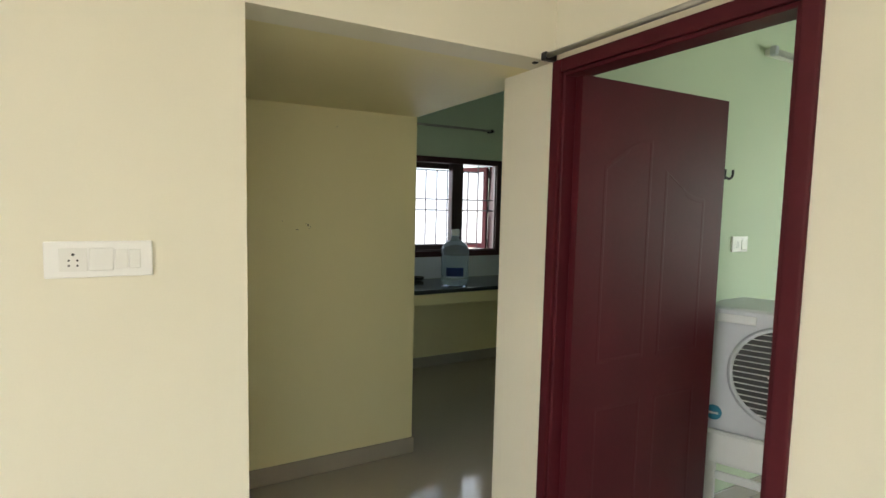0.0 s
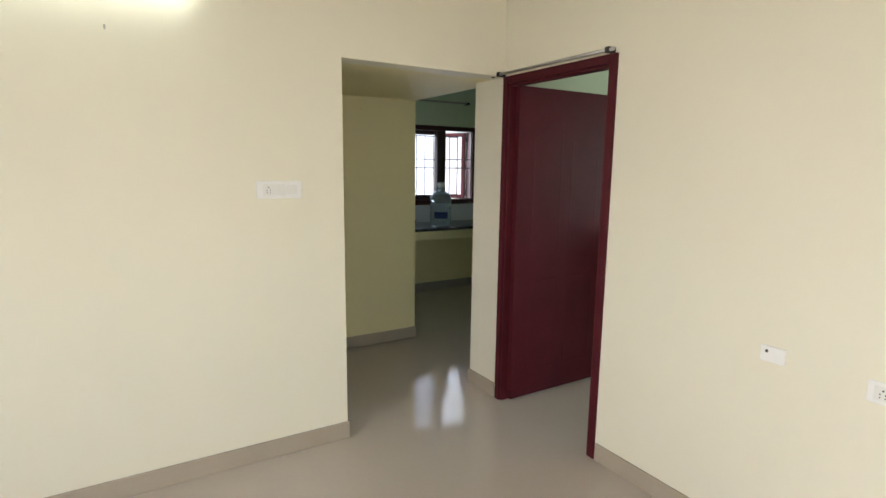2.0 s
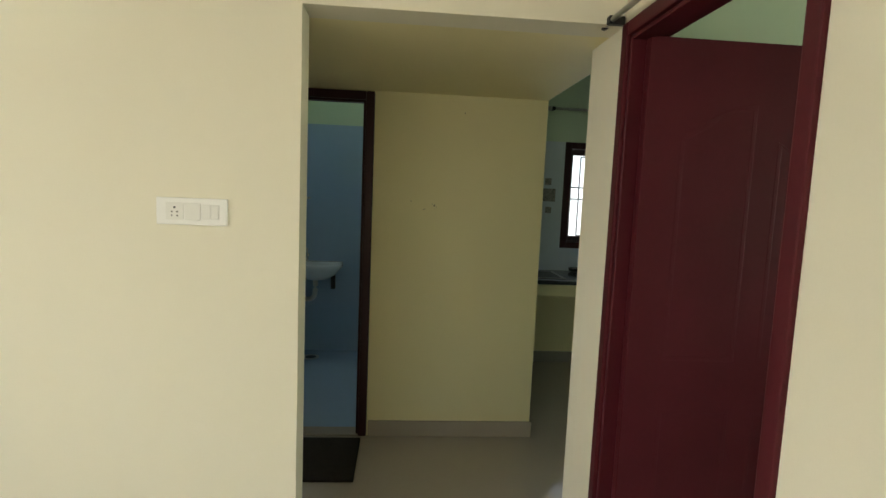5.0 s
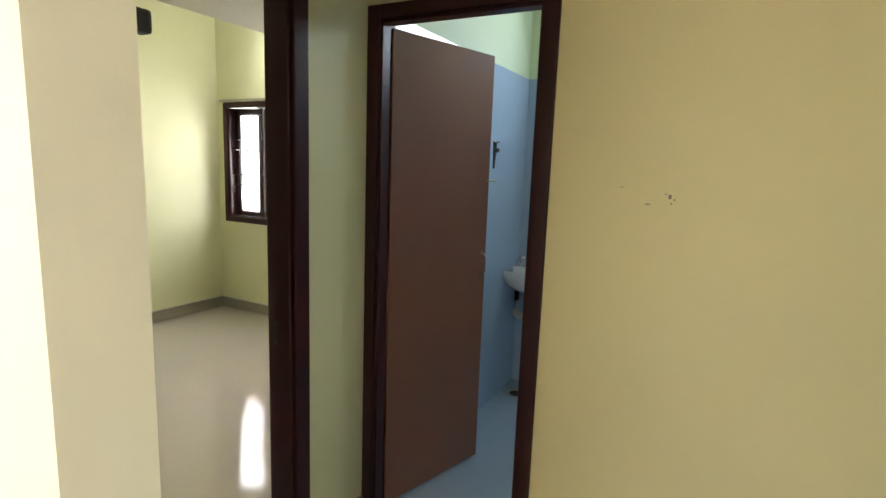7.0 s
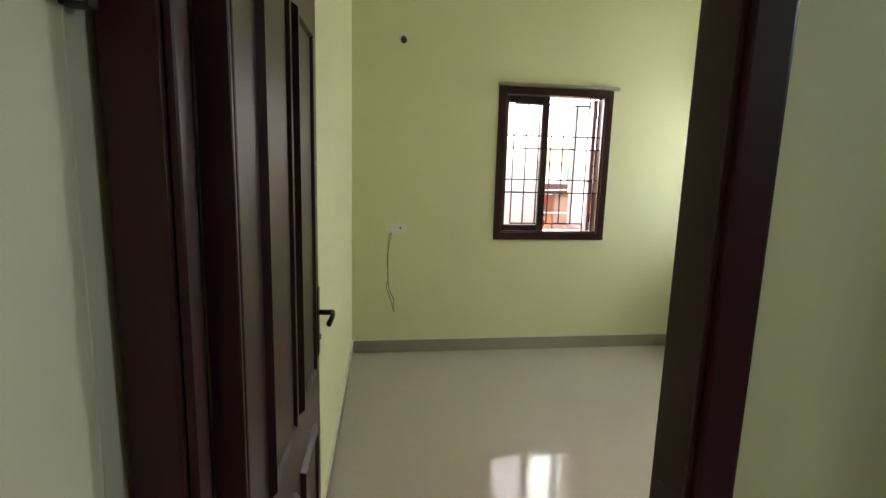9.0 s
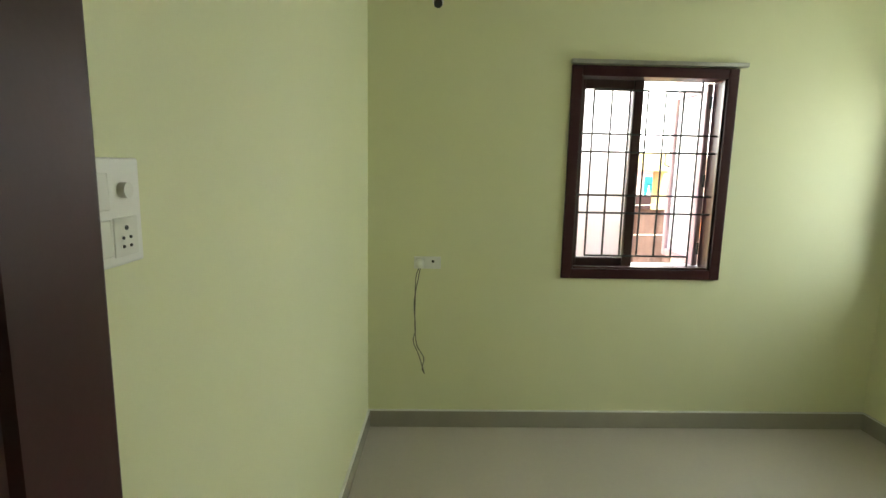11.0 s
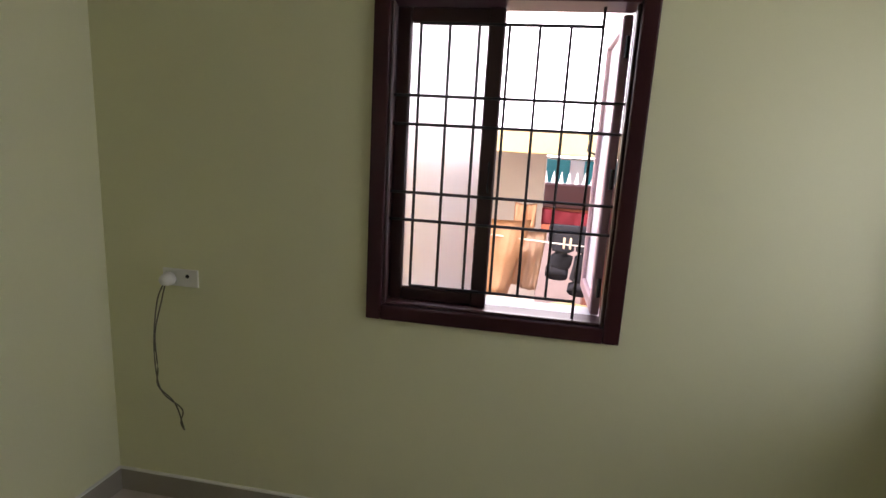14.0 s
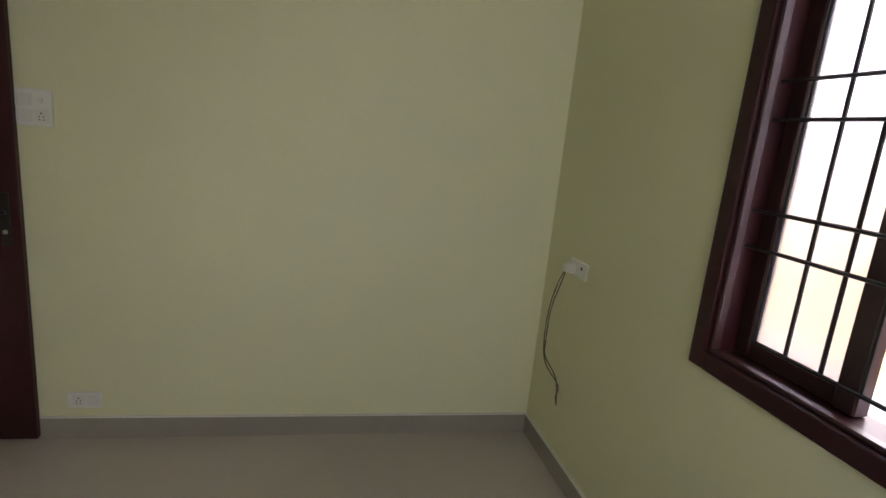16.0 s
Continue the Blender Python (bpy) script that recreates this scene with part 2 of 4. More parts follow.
# ---- the shell ----
TOP = 3.0
wall("floor", [((-5.0, -5.5, -0.15), (4.0, 3.4, 0.0))], FLOOR, "polished beige vitrified tile floor with soft reflections", "floor")
wall("floor_bath", [((-1.65, 1.47, 0.0), (0.0, 3.15, 0.006))], BFLOOR, "blue-grey ceramic tile floor of the bathroom", "floor")
wall("ceiling", [((-5.0, -5.5, TOP), (4.0, 3.4, TOP + 0.15))], CEILING, "plain white painted ceiling slab", "ceiling")
wall("ceiling_passage", [((-1.64, 0.14, 2.1), (0.0, 1.40, 2.2))], PAINT_PASSAGE, "low cream-painted loft soffit over the passage", "ceiling")

wall("wall_hall_north", [((-5.0, 0.0, 0), (-1.58, 0.055, TOP)), ((-1.58, 0.0, 0), (-1.06, 0.128, TOP)), ((-1.75, 0.055, 0), (-1.58, 0.130, TOP)), ((-1.06, 0.0, 2.1), (0.0, 0.14, TOP))], PAINT_HALL,
     "cream-painted plaster wall with an opening to the passage")
wall("wall_hall_east", [((0.0, -5.5, 0), (0.13, -0.884, TOP)), ((0.0, -0.884, 2.1), (0.13, 0.14, TOP)), ((0.0, 0.0, 0), (0.13, 0.31, 2.1))], PAINT_HALL,
     "cream-painted plaster wall around the maroon door")
# west and south openings are unseen, cut to let the hall fill in
wall("wall_hall_west", [((-5.15, -5.5, 0), (-5.0, -4.05, TOP)), ((-5.15, -1.95, 0), (-5.0, 0.0, TOP)), ((-5.15, -4.05, 0), (-5.0, -1.95, 0.85)), ((-5.15, -4.05, 2.35), (-5.0, -1.95, TOP))], PAINT_HALL, "cream-painted plaster wall with an added, unseen window opening")
wall("wall_hall_south", [((-5.0, -5.5, 0), (-3.75, -5.3, TOP)), ((-1.45, -5.5, 0), (0.0, -5.3, TOP)), ((-3.75, -5.5, 0), (-1.45, -5.3, 0.85)), ((-3.75, -5.5, 2.25), (-1.45, -5.3, TOP))],
     PAINT_HALL, "cream-painted plaster wall with an added, unseen window opening")
wall("wall_passage_north", [((-0.90, 1.40, 0), (0.13, 1.52, TOP)), ((-1.64, 1.40, 2.095), (-0.90, 1.52, TOP))], PAINT_PASSAGE,
     "ochre-cream painted plaster wall beside the bathroom door")
wall("wall_kitchen_header", [((0.0, 0.31, 2.1), (0.13, 1.40, TOP))], PAINT_PASSAGE, "cream plaster header over the kitchen opening")
wall("wall_bedroom_east", [((-1.76, 1.055, 0), (-1.64, 3.325, TOP)), ((-1.76, 0.06, 2.1), (-1.64, 1.055, TOP)), ((-1.785, 1.03, 0), (-1.762, 1.055, 2.1))], PAINT_BED,
     "pale lime painted plaster wall around the bedroom door")


def slanted_wall():
    bm = empty_bm()
    plan = [(-1.76, 0.06), (-1.76, 0.235), (-4.893, 0.36), (-4.893, 0.06)]
    low, high = ([bm.verts.new((x, y, z)) for x, y in plan] for z in (0, TOP))
    bm.faces.new(low), bm.faces.new(high)
    for k in range(4):
        bm.faces.new((low[k], low[(k + 1) % 4], high[(k + 1) % 4], high[k]))
    return bm


structure("wall_bedroom_south", slanted_wall(), PAINT_BED, "pale lime painted plaster bedroom wall, slightly out of square")
wall("ceiling_bedroom_loft", [((-2.40, 0.30, 2.104), (-1.762, 3.32, 2.19))], PAINT_HALL, "cream-painted concrete loft slab over the bedroom door", "ceiling")
W1 = (1.445, 2.35, 0.903, 2.062)  # window in the west wall: y, y, z, z
W2 = (-4.80, -3.88, 0.89, 2.045)  # window in the north wall: x, x, z, z
XB, YB = -4.893, 3.325
wall("wall_bedroom_west", [((XB - 0.2, 0.0, 0), (XB, W1[0], TOP)), ((XB - 0.2, W1[1], 0), (XB, YB + 0.2, TOP)), ((XB - 0.2, W1[0], 0), (XB, W1[1], W1[2])), ((XB - 0.2, W1[0], W1[3]), (XB, W1[1], TOP))],
     PAINT_BED, "pale lime painted plaster wall with a grilled window")
wall("wall_bedroom_north", [((XB, YB, 0), (W2[0], YB + 0.2, TOP)), ((W2[1], YB, 0), (-1.64, YB + 0.2, TOP)), ((W2[0], YB, 0), (W2[1], YB + 0.2, W2[2])), ((W2[0], YB, W2[3]), (W2[1], YB + 0.2, TOP))],
     PAINT_BED, "pale lime painted plaster wall with a corner window")
# bathroom: tiled to 2.1 m, green paint above
wall("wall_bath_north", [((-1.63, 3.15, 0), (0.0, 3.3, 2.1))], BTILE, "pale blue tiled bathroom wall")
# unseen vent gap, added for the bath fill
wall("wall_bath_north_upper", [((-1.63, 3.15, 2.1), (-1.1, 3.3, TOP)), ((-0.5, 3.15, 2.1), (0.0, 3.3, TOP)), ((-1.1, 3.15, 2.1), (-0.5, 3.3, 2.25)), ((-1.1, 3.15, 2.65), (-0.5, 3.3, TOP))], PAINT_GREEN, "pale green painted plaster above the tiles, with an added, unseen vent opening")
wall("wall_bath_west", [((-1.63, 1.52, 0), (-1.622, 3.15, 2.1))], BTILE, "pale blue tiled bathroom wall")
wall("wall_bath_west_upper", [((-1.63, 1.52, 2.1), (-1.624, 3.15, TOP))], PAINT_GREEN, "pale green painted plaster above the tiles")
wall("wall_bath_east", [((-0.008, 1.52, 0), (0.0, 3.15, 2.1))], BTILE, "pale blue tiled bathroom wall")
wall("wall_bath_kitchen", [((0.0, 1.52, 0), (0.13, 3.3, TOP))], PAINT_GREEN, "pale green painted plaster partition")
# kitchen
KW = (0.725, 1.84, 1.072, 2.03)
YK = 2.95
wall("wall_kitchen_north", [((0.13, YK, 0), (KW[0], YK + 0.2, TOP)), ((KW[1], YK, 0), (3.2, YK + 0.2, TOP)), ((KW[0], YK, 0), (KW[1], YK + 0.2, KW[2])), ((KW[0], YK, KW[3]), (KW[1], YK + 0.2, TOP))],
     PAINT_GREEN, "pale green painted kitchen wall with a grilled window")
wall("wall_kitchen_east", [((3.05, 0.31, 0), (3.2, YK, TOP))], PAINT_GREEN, "pale green painted kitchen wall")
wall("wall_room_north", [((0.13, 0.10, 0), (4.0, 0.31, TOP))], PAINT_GREEN, "pale green painted plaster wall behind the air cooler")
# opening added out of view for the far room fill
wall("wall_room_east", [((3.6, -5.3, 0), (3.75, -2.3, TOP)), ((3.6, -1.1, 0), (3.75, 0.1, TOP)), ((3.6, -2.3, 0), (3.75, -1.1, 0.9)), ((3.6, -2.3, 2.1), (3.75, -1.1, TOP))], PAINT_GREEN, "pale green painted wall with an added, unseen window opening")
wall("wall_room_south", [((0.13, -3.6, 0), (3.6, -3.45, TOP))], PAINT_GREEN, "plain pale green painted wall")
wall("wall_tile_kitchen", [((0.13, YK - 0.008, 0.865), (KW[0], YK, 2.03)), ((KW[0], YK - 0.008, 0.865), (KW[1], YK, KW[2])), ((KW[1], YK - 0.008, 0.865), (3.05, YK, 2.03))], KTILE,
     "white glazed tile splashback around the kitchen window")


def skirting(name, lo, hi, mat=None):
    structure(name, box(lo, hi, 0.003), mat or SKIRT, "beige tile skirting along the wall foot", "baseboard")


skirting("baseboard_hall_north", (-5.0, -0.012, 0), (-1.052, 0.0, 0.1))
skirting("baseboard_opening", (-1.06, 0.0, 0), (-1.05, 0.138, 0.1))
skirting("baseboard_hall_east", (-0.012, -5.3, 0), (0.0, -0.89, 0.1))
skirting("baseboard_passage_east", (-0.012, 0.015, 0), (0.0, 0.322, 0.1))
skirting("baseboard_passage_north", (-0.89, 1.388, 0), (0.142, 1.40, 0.1))
skirting("baseboard_passage_end", (0.13, 1.40, 0), (0.142, 2.9, 0.1))
skirting("baseboard_passage_west", (-1.64, 1.062, 0), (-1.628, 1.387, 0.1))
skirting("baseboard_bedroom_west", (XB, 0.372, 0), (XB + 0.012, YB, 0.1), SKIRT_GREY)
skirting("baseboard_bedroom_north", (XB + 0.012, YB - 0.012, 0), (-1.76, YB, 0.1), SKIRT_GREY)
skirting("baseboard_room_north", (0.13, 0.088, 0), (3.6, 0.10, 0.1), SKIRT_GREY)


def slanted_strip(z0, z1, out):
    bm = empty_bm()
    slope = (0.36 - 0.235) / (-4.893 + 1.76)
    plan = [(x, 0.235 + slope * (x + 1.76) + d) for x, d in ((-1.77, -0.01), (-1.77, out), (-4.892, out), (-4.892, -0.01))]
    low, high = ([bm.verts.new((x, y, z)) for x, y in plan] for z in (z0, z1))
    bm.faces.new(low), bm.faces.new(high)
    for k in range(4):
        bm.faces.new((low[k], low[(k + 1) % 4], high[(k + 1) % 4], high[k]))
    return bm


structure("baseboard_bedroom_south", slanted_strip(0, 0.1, 0.012), SKIRT_GREY, "grey-beige tile skirting along the bedroom wall", "baseboard")
structure("trim_skirting_south", slanted_strip(0.1, 0.106, 0.013), CEMENT, "thin white cement line on top of the skirting", "trim")
structure("trim_skirting_west", box((XB, 0.373, 0.1), (XB + 0.013, YB, 0.106)), CEMENT, "thin white cement line on top of the skirting", "trim")
structure("trim_skirting_north", box((XB + 0.013, YB - 0.013, 0.1), (-1.76, YB, 0.106)), CEMENT, "thin white cement line on top of the skirting", "trim")


# ---- doors ----
def door_frame(name, m, width, height, depth, face, mat, label):
    """Frame of two jambs and a head with a rebate, in local x (across), y (depth), z."""
    root = holder(name, m, label, "door frame", kind="structure")
    for nm, x0, x1 in (("jamb", 0, face), ("jamb", width - face, width)):
        bm = box((x0, 0, 0), (x1, depth, height), 0.006, 2)
        inner = (x1, x1 + 0.014) if x0 == 0 else (x0 - 0.014, x0)
        add_box(bm, (inner[0], depth * 0.0 + 0.012, 0), (inner[1], depth * 0.55, height - face), 0.003)
        part(nm, bm, mat, root)
    bm = box((face, 0, height - face), (width - face, depth, height), 0.006, 2)
    add_box(bm, (face, 0.012, height - face - 0.014), (width - face, depth * 0.55, height - face), 0.003)
    part("head", bm, mat, root)
    return root


def lever_handle(parent, x, z, y, side, mat):
    """A back plate with keyhole and a lever, on the face y, pointing out along side."""
    plate = part("handle_plate", box((x - 0.018, min(y, y + side * 0.008), z - 0.11), (x + 0.018, max(y, y + side * 0.008), z + 0.11), 0.004, 2), mat, parent, "black metal handle plate")
    bm = rod((x, y, z + 0.03), (x, y + side * 0.05, z + 0.03), 0.009)
    tube(bm, [(x, y + side * 0.05, z + 0.03), (x - 0.05, y + side * 0.055, z + 0.032), (x - 0.11, y + side * 0.05, z + 0.026)], 0.008)
    part("lever", bm, mat, plate, "black lever handle", True)
    bm = rod((x, y, z - 0.05), (x, y + side * 0.014, z - 0.05), 0.009)
    part("key_cylinder", bm, STEEL, plate)


def moulding(bm, x0, x1, z0, z1, y, side, arch=0.0, w=0.022, h=0.007, rise=0.0):
    """A raised ridge round a door panel, with an arched head."""
    n = 8
    top = [(x0 + (x1 - x0) * k / n, z1 + arch * math.sin(math.pi * k / n) + rise * math.sin(math.pi / 2 * k / n)) for k in range(n + 1)]
    ring = [(x0, z0)] + top + [(x1, z0)]
    cx, cz = (x0 + x1) / 2, (z0 + z1) / 2
    rows = []
    for off, out in ((0, -0.001), (w * 0.3, h), (w * 0.7, h), (w, -0.001)):
        loop = []
        for x, z in ring:
            sx = 1 if x < cx - 1e-4 else (-1 if x > cx + 1e-4 else 0)
            sz = 1 if z < cz else -1
            loop.append(bm.verts.new((x + sx * off, y + side * out, z + sz * off)))
        rows.append(loop)
    for a, b in zip(rows, rows[1:]):
        for k in range(len(ring)):
            j = (k + 1) % len(ring)
            bm.faces.new((a[k], a[j], b[j], b[k]))
    return bm


# hall door to the far room: leaf swung wide open into that room
door_frame("door_frame_hall", pose(-0.012, -0.884, 0, 0, 0, 90) @ Matrix.Diagonal((1, -1, 1, 1)), 0.884, 2.1, 0.14, 0.046, MAROON, "maroon enamelled timber door frame with small chips")
hall_door = holder("door_1", pose(0.048, -0.062, 0, 0, 0, 0.0), "open maroon moulded panel door with arched panels", "door", kind="structure")
part("leaf", box((0, -0.034, 0.012), (0.838, 0.0, 2.045), 0.004, 2), MAROON, hall_door)
for x0, x1, rise in ((0.12, 0.385, 0.11), (0.455, 0.72, -0.11)):
    part("upper_panel", moulding(empty_bm(), x0, x1, 0.98, 1.74, -0.034, -1, 0.0, 0.026, 0.0007, rise), MAROON, hall_door)
    part("lower_panel", moulding(empty_bm(), x0, x1, 0.18, 0.82, -0.034, -1, 0.0, 0.026, 0.0007), MAROON, hall_door)
lever_handle(hall_door, 0.785, 0.98, 0.0, 1, IRON)

# curtain rod over the hall door
rod_root = holder("curtain_rod", pose(0, 0, 0), "thin steel curtain rod on brackets over the maroon door", "curtain rod")
part("rod", rod((-0.055, -0.90, 2.108), (-0.055, 0.035, 2.108), 0.009, 12), STEEL, rod_root, "", True)
for y in (-0.865, -0.015):
    bm = box((-0.068, y - 0.013, 2.094), (-0.012, y + 0.013, 2.122), 0.004)
    part("bracket", bm, IRON, rod_root)
part("end_cap", rod((-0.055, 0.035, 2.108), (-0.055, 0.05, 2.108), 0.014, 12), IRON, rod_root)

# bedroom door
door_frame("door_frame_bedroom", pose(-1.622, 0.141, 0, 0, 0, 90), 0.914, 2.1, 0.13, 0.07, MAROON_DARK, "dark maroon enamelled bedroom door frame")
bed_door = holder("door_2", pose(-1.745, 0.268, 0, 0, 0, 177.4), "open dark maroon timber panel door against the bedroom wall", "door", kind="structure")
part("leaf", box((0, 0.0, 0.015), (0.87, 0.03, 2.02), 0.004, 2), MAROON_DARK, bed_door)
for z0, z1 in ((0.16, 0.70), (0.86, 1.86)):
    for x0, x1 in ((0.13, 0.395), (0.47, 0.735)):
        part("panel", moulding(box((x0 + 0.03, -0.006, z0 + 0.03), (x1 - 0.03, 0.0, z1 - 0.03), 0.005), x0, x1, z0, z1, 0.0, -1, 0.0, 0.034, 0.014), MAROON_DARK, bed_door)
part("hinge_stile", box((-0.012, 0.002, 0.015), (-0.0005, 0.05, 2.02), 0.002), MAROON_DARK, bed_door)
lever_handle(bed_door, 0.82, 1.0, 0.0, -1, IRON)
part("door_bolt", rod((0.70, -0.01, 0.05), (0.70, -0.01, 0.005), 0.008), STEEL, bed_door)

structure("trim_strike_plate", box((-1.72, 0.978, 0.88), (-1.66, 0.9845, 0.96), 0.003), IRON, "black metal strike plate on the door jamb", "strike plate")

# bathroom door
door_frame("door_frame_bath", pose(-1.64, 1.388, 0, 0, 0, 0), 0.738, 2.095, 0.12, 0.05, MAROON_DARK, "dark maroon enamelled bathroom door frame")
bath_door = holder("door_3", pose(-1.578, 1.475, 0, 0, 0, 74.0), "half-open flat brown laminate bathroom door", "door", kind="structure")
part("leaf", box((0, 0.0, 0.02), (0.62, 0.03, 2.03), 0.003, 2), BATH_DOOR, bath_door)
bm = tube(empty_bm(), [(0.585, 0.0, 1.0), (0.585, -0.03, 1.01), (0.585, -0.03, 1.09), (0.585, 0.0, 1.10)], 0.006)
part("pull_handle", bm, STEEL, bath_door, "small steel pull handle", True)
part("tower_bolt", rod((0.60, -0.008, 1.45), (0.66, -0.008, 1.45), 0.006), STEEL, bath_door)
structure("threshold_bath", box((-1.575, 1.39, 0), (-0.95, 1.50, 0.012), 0.004), SKIRT, "pale stone threshold under the bathroom door", "threshold")


# ---- windows ----
def window(name, m, width, height, bars, label, opened=90.0, swing_mat=None, both_shut=False, split=0.475, mullion=0.0):
    """Local x across, y outwards, z up from the sill. Left sash shut, right sash swung out; iron grille inside."""
    root = holder(name, m, label, "window", kind="structure")
    f = 0.056
    for nm, lo, hi in (("frame_stile", (0, -0.014, 0), (f, 0.14, height)), ("frame_stile", (width - f, -0.014, 0), (width, 0.14, height)),
                       ("frame_head", (f, -0.014, height - f), (width - f, 0.14, height)), ("frame_sill", (f, -0.014, 0), (width - f, 0.14, f))):
        bm = box(lo, hi, 0.007, 2)
        part(nm, bm, MAROON_DARK, root)
    for nm, lo, hi in (("bead", (f, 0.0, f), (f + 0.012, 0.03, height - f)), ("bead", (width - f - 0.012, 0.0, f), (width - f, 0.03, height - f)), ("bead", (f + 0.012, 0.0, f), (width - f - 0.012, 0.03, f + 0.012))):
        part(nm, box(lo, hi, 0.004), SASH, root)
    mid = width * split
    if mullion:
        part("mullion", box((mid - mullion, 0.0, f), (mid, 0.084, height - f), 0.006, 2), SASH, root)
    # shut sash
    sash = holder("sash", Matrix(), "dark timber sash with frosted glass", "")
    sash.parent = root
    x0, x1, z0, z1, s = f + 0.001, mid, f + 0.001, height - f - 0.001, 0.05
    for lo, hi in (((x0, 0.085, z0), (x0 + s, 0.12, z1)), ((x1 - s - 0.006, 0.075, z0), (x1, 0.12, z1)), ((x0 + s, 0.085, z0), (x1 - s, 0.12, z0 + s)), ((x0 + s, 0.085, z1 - s), (x1 - s, 0.12, z1))):
        part("sash_rail", box(lo, hi, 0.005), SASH, sash)
    pane = part("pane", box((x0 + s, 0.100, z0 + s), (x1 - s, 0.104, z1 - s)), FROST, sash, "frosted pane")
    pane.visible_shadow = False
    bm = tube(empty_bm(), [(x1 - 0.02, 0.076, height * 0.42), (x1 - 0.02, 0.062, height * 0.43), (x1 - 0.02, 0.062, height * 0.50), (x1 - 0.02, 0.076, height * 0.51)], 0.004)
    part("sash_handle", bm, IRON, root)
    # swung-out sash, hinged on the far stile
    swung = holder("open_sash", pose(mid + 0.012, 0.085, 0) if both_shut else pose(width - f, 0.135, 0, 0, 0, 180 - opened), "shut timber sash with frosted glass" if both_shut else "swung-out timber sash with frosted glass", "")
    swung.parent = root
    w = width - f - mid - (0.024 if both_shut else 0.0)
    om = swing_mat or PINK_LIT
    for lo, hi in (((0, 0, z0), (s, 0.034, z1)), ((w - s, 0, z0), (w, 0.034, z1)), ((s, 0, z0), (w - s, 0.034, z0 + s)), ((s, 0, z1 - s), (w - s, 0.034, z1))):
        part("sash_rail", box(lo, hi, 0.005), om, swung)
    p2 = part("pane", box((s, 0.014, z0 + s), (w - s, 0.018, z1 - s)), FROST, swung, "frosted pane")
    p2.visible_shadow = False
    bm = tube(empty_bm(), [(w - 0.02, 0.034, height * 0.55), (w - 0.02, 0.065, height * 0.56), (w - 0.02, 0.065, height * 0.62), (w - 0.02, 0.034, height * 0.63)], 0.005)
    part("pull_handle", bm, IRON, swung, "black bow handle")
    for z in (0.14, 0.48, 0.86):
        bm = rod((width - f - 0.012, 0.13, height * z - 0.035), (width - f - 0.012, 0.13, height * z + 0.035), 0.008)
        part("hinge", bm, IRON, root, "black steel hinge")
    # grille
    grille = holder("grille", Matrix(), "black iron bar grille", "")
    grille.parent = root
    first, step, count, levels = bars
    lo_z, hi_z = levels[0] * height, levels[-1] * height
    last = first + step * (count - 1)
    for k in range(count):
        x = first + step * k
        low, high = (lo_z, hi_z) if k < count - 1 else (0.05, height - f + 0.01)
        part("grille_bar", rod((x, 0.058, low), (x, 0.058, high), 0.0055, 6), IRON, grille)
    for k, v in enumerate(levels):
        z = v * height
        ends = (first, last) if k in (0, len(levels) - 1) else (f - 0.01, width - f + 0.01)
        part("grille_bar", rod((ends[0], 0.052, z), (ends[1], 0.052, z), 0.0055, 6), IRON, grille)
    part("sill_slab", box((-0.0, 0.14, -0.03), (width, 0.26, 0.05), 0.005), SILL, root, "white painted outer sill")
    return root


LEVELS = (0.106, 0.318, 0.404, 0.611, 0.695, 0.899)
window("window_1", pose(XB, W1[0], W1[2], 0, 0, 90), W1[1] - W1[0], W1[3] - W1[2], (0.147, 0.0998, 7, LEVELS), "dark maroon timber window with black grille, one sash open")
window("window_2", pose(W2[0], YB, W2[2], 0, 0, 0), W2[1] - W2[0], W2[3] - W2[2], (0.147, 0.0998, 7, LEVELS), "dark maroon timber corner window with black grille, shut", swing_mat=SASH, both_shut=True)
window("window_3", pose(KW[0], YK, KW[2], 0, 0, 0), KW[1] - KW[0], KW[3] - KW[2], (0.17, 0.118, 7, (0.12, 0.47, 0.58, 0.87)), "dark timber kitchen window with black grille, one sash open", 65, swing_mat=MAROON, split=0.60, mullion=0.12)


def rail_over(name, a, b, label):
    """A flat pelmet rail with a rolled lip and end brackets."""
    root = holder(name, pose(0, 0, 0), label, "curtain rail")
    lo, hi = [min(p, q) for p, q in zip(a, b)], [max(p, q) for p, q in zip(a, b)]
    part("rail", box(lo, hi, 0.004, 2), STEEL, root)
    return root


rail_over("curtain_rail", (XB, W1[0] - 0.008, W1[3] + 0.004), (XB + 0.035, W1[1] + 0.035, W1[3] + 0.026), "thin steel curtain rail resting along the window head")
rail_over("curtain_rail", (W2[0] - 0.03, YB - 0.035, W2[3] + 0.004), (W2[1] + 0.02, YB, W2[3] + 0.026), "thin steel curtain rail above the corner window")
krod = holder("curtain_rod", pose(0, 0, 0), "dull steel curtain rod on brackets above the kitchen window", "curtain rod")
part("rod", rod((0.56, YK - 0.06, 2.31), (1.70, YK - 0.06, 2.31), 0.011, 10), STEEL, krod, "", True)
for x in (0.58, 1.67):
    part("bracket", box((x - 0.015, YK - 0.075, 2.295), (x + 0.015, YK, 2.325), 0.004), IRON, krod)
part("end_cap", rod((0.53, YK - 0.06, 2.31), (0.56, YK - 0.06, 2.31), 0.02, 12), STEEL, krod)


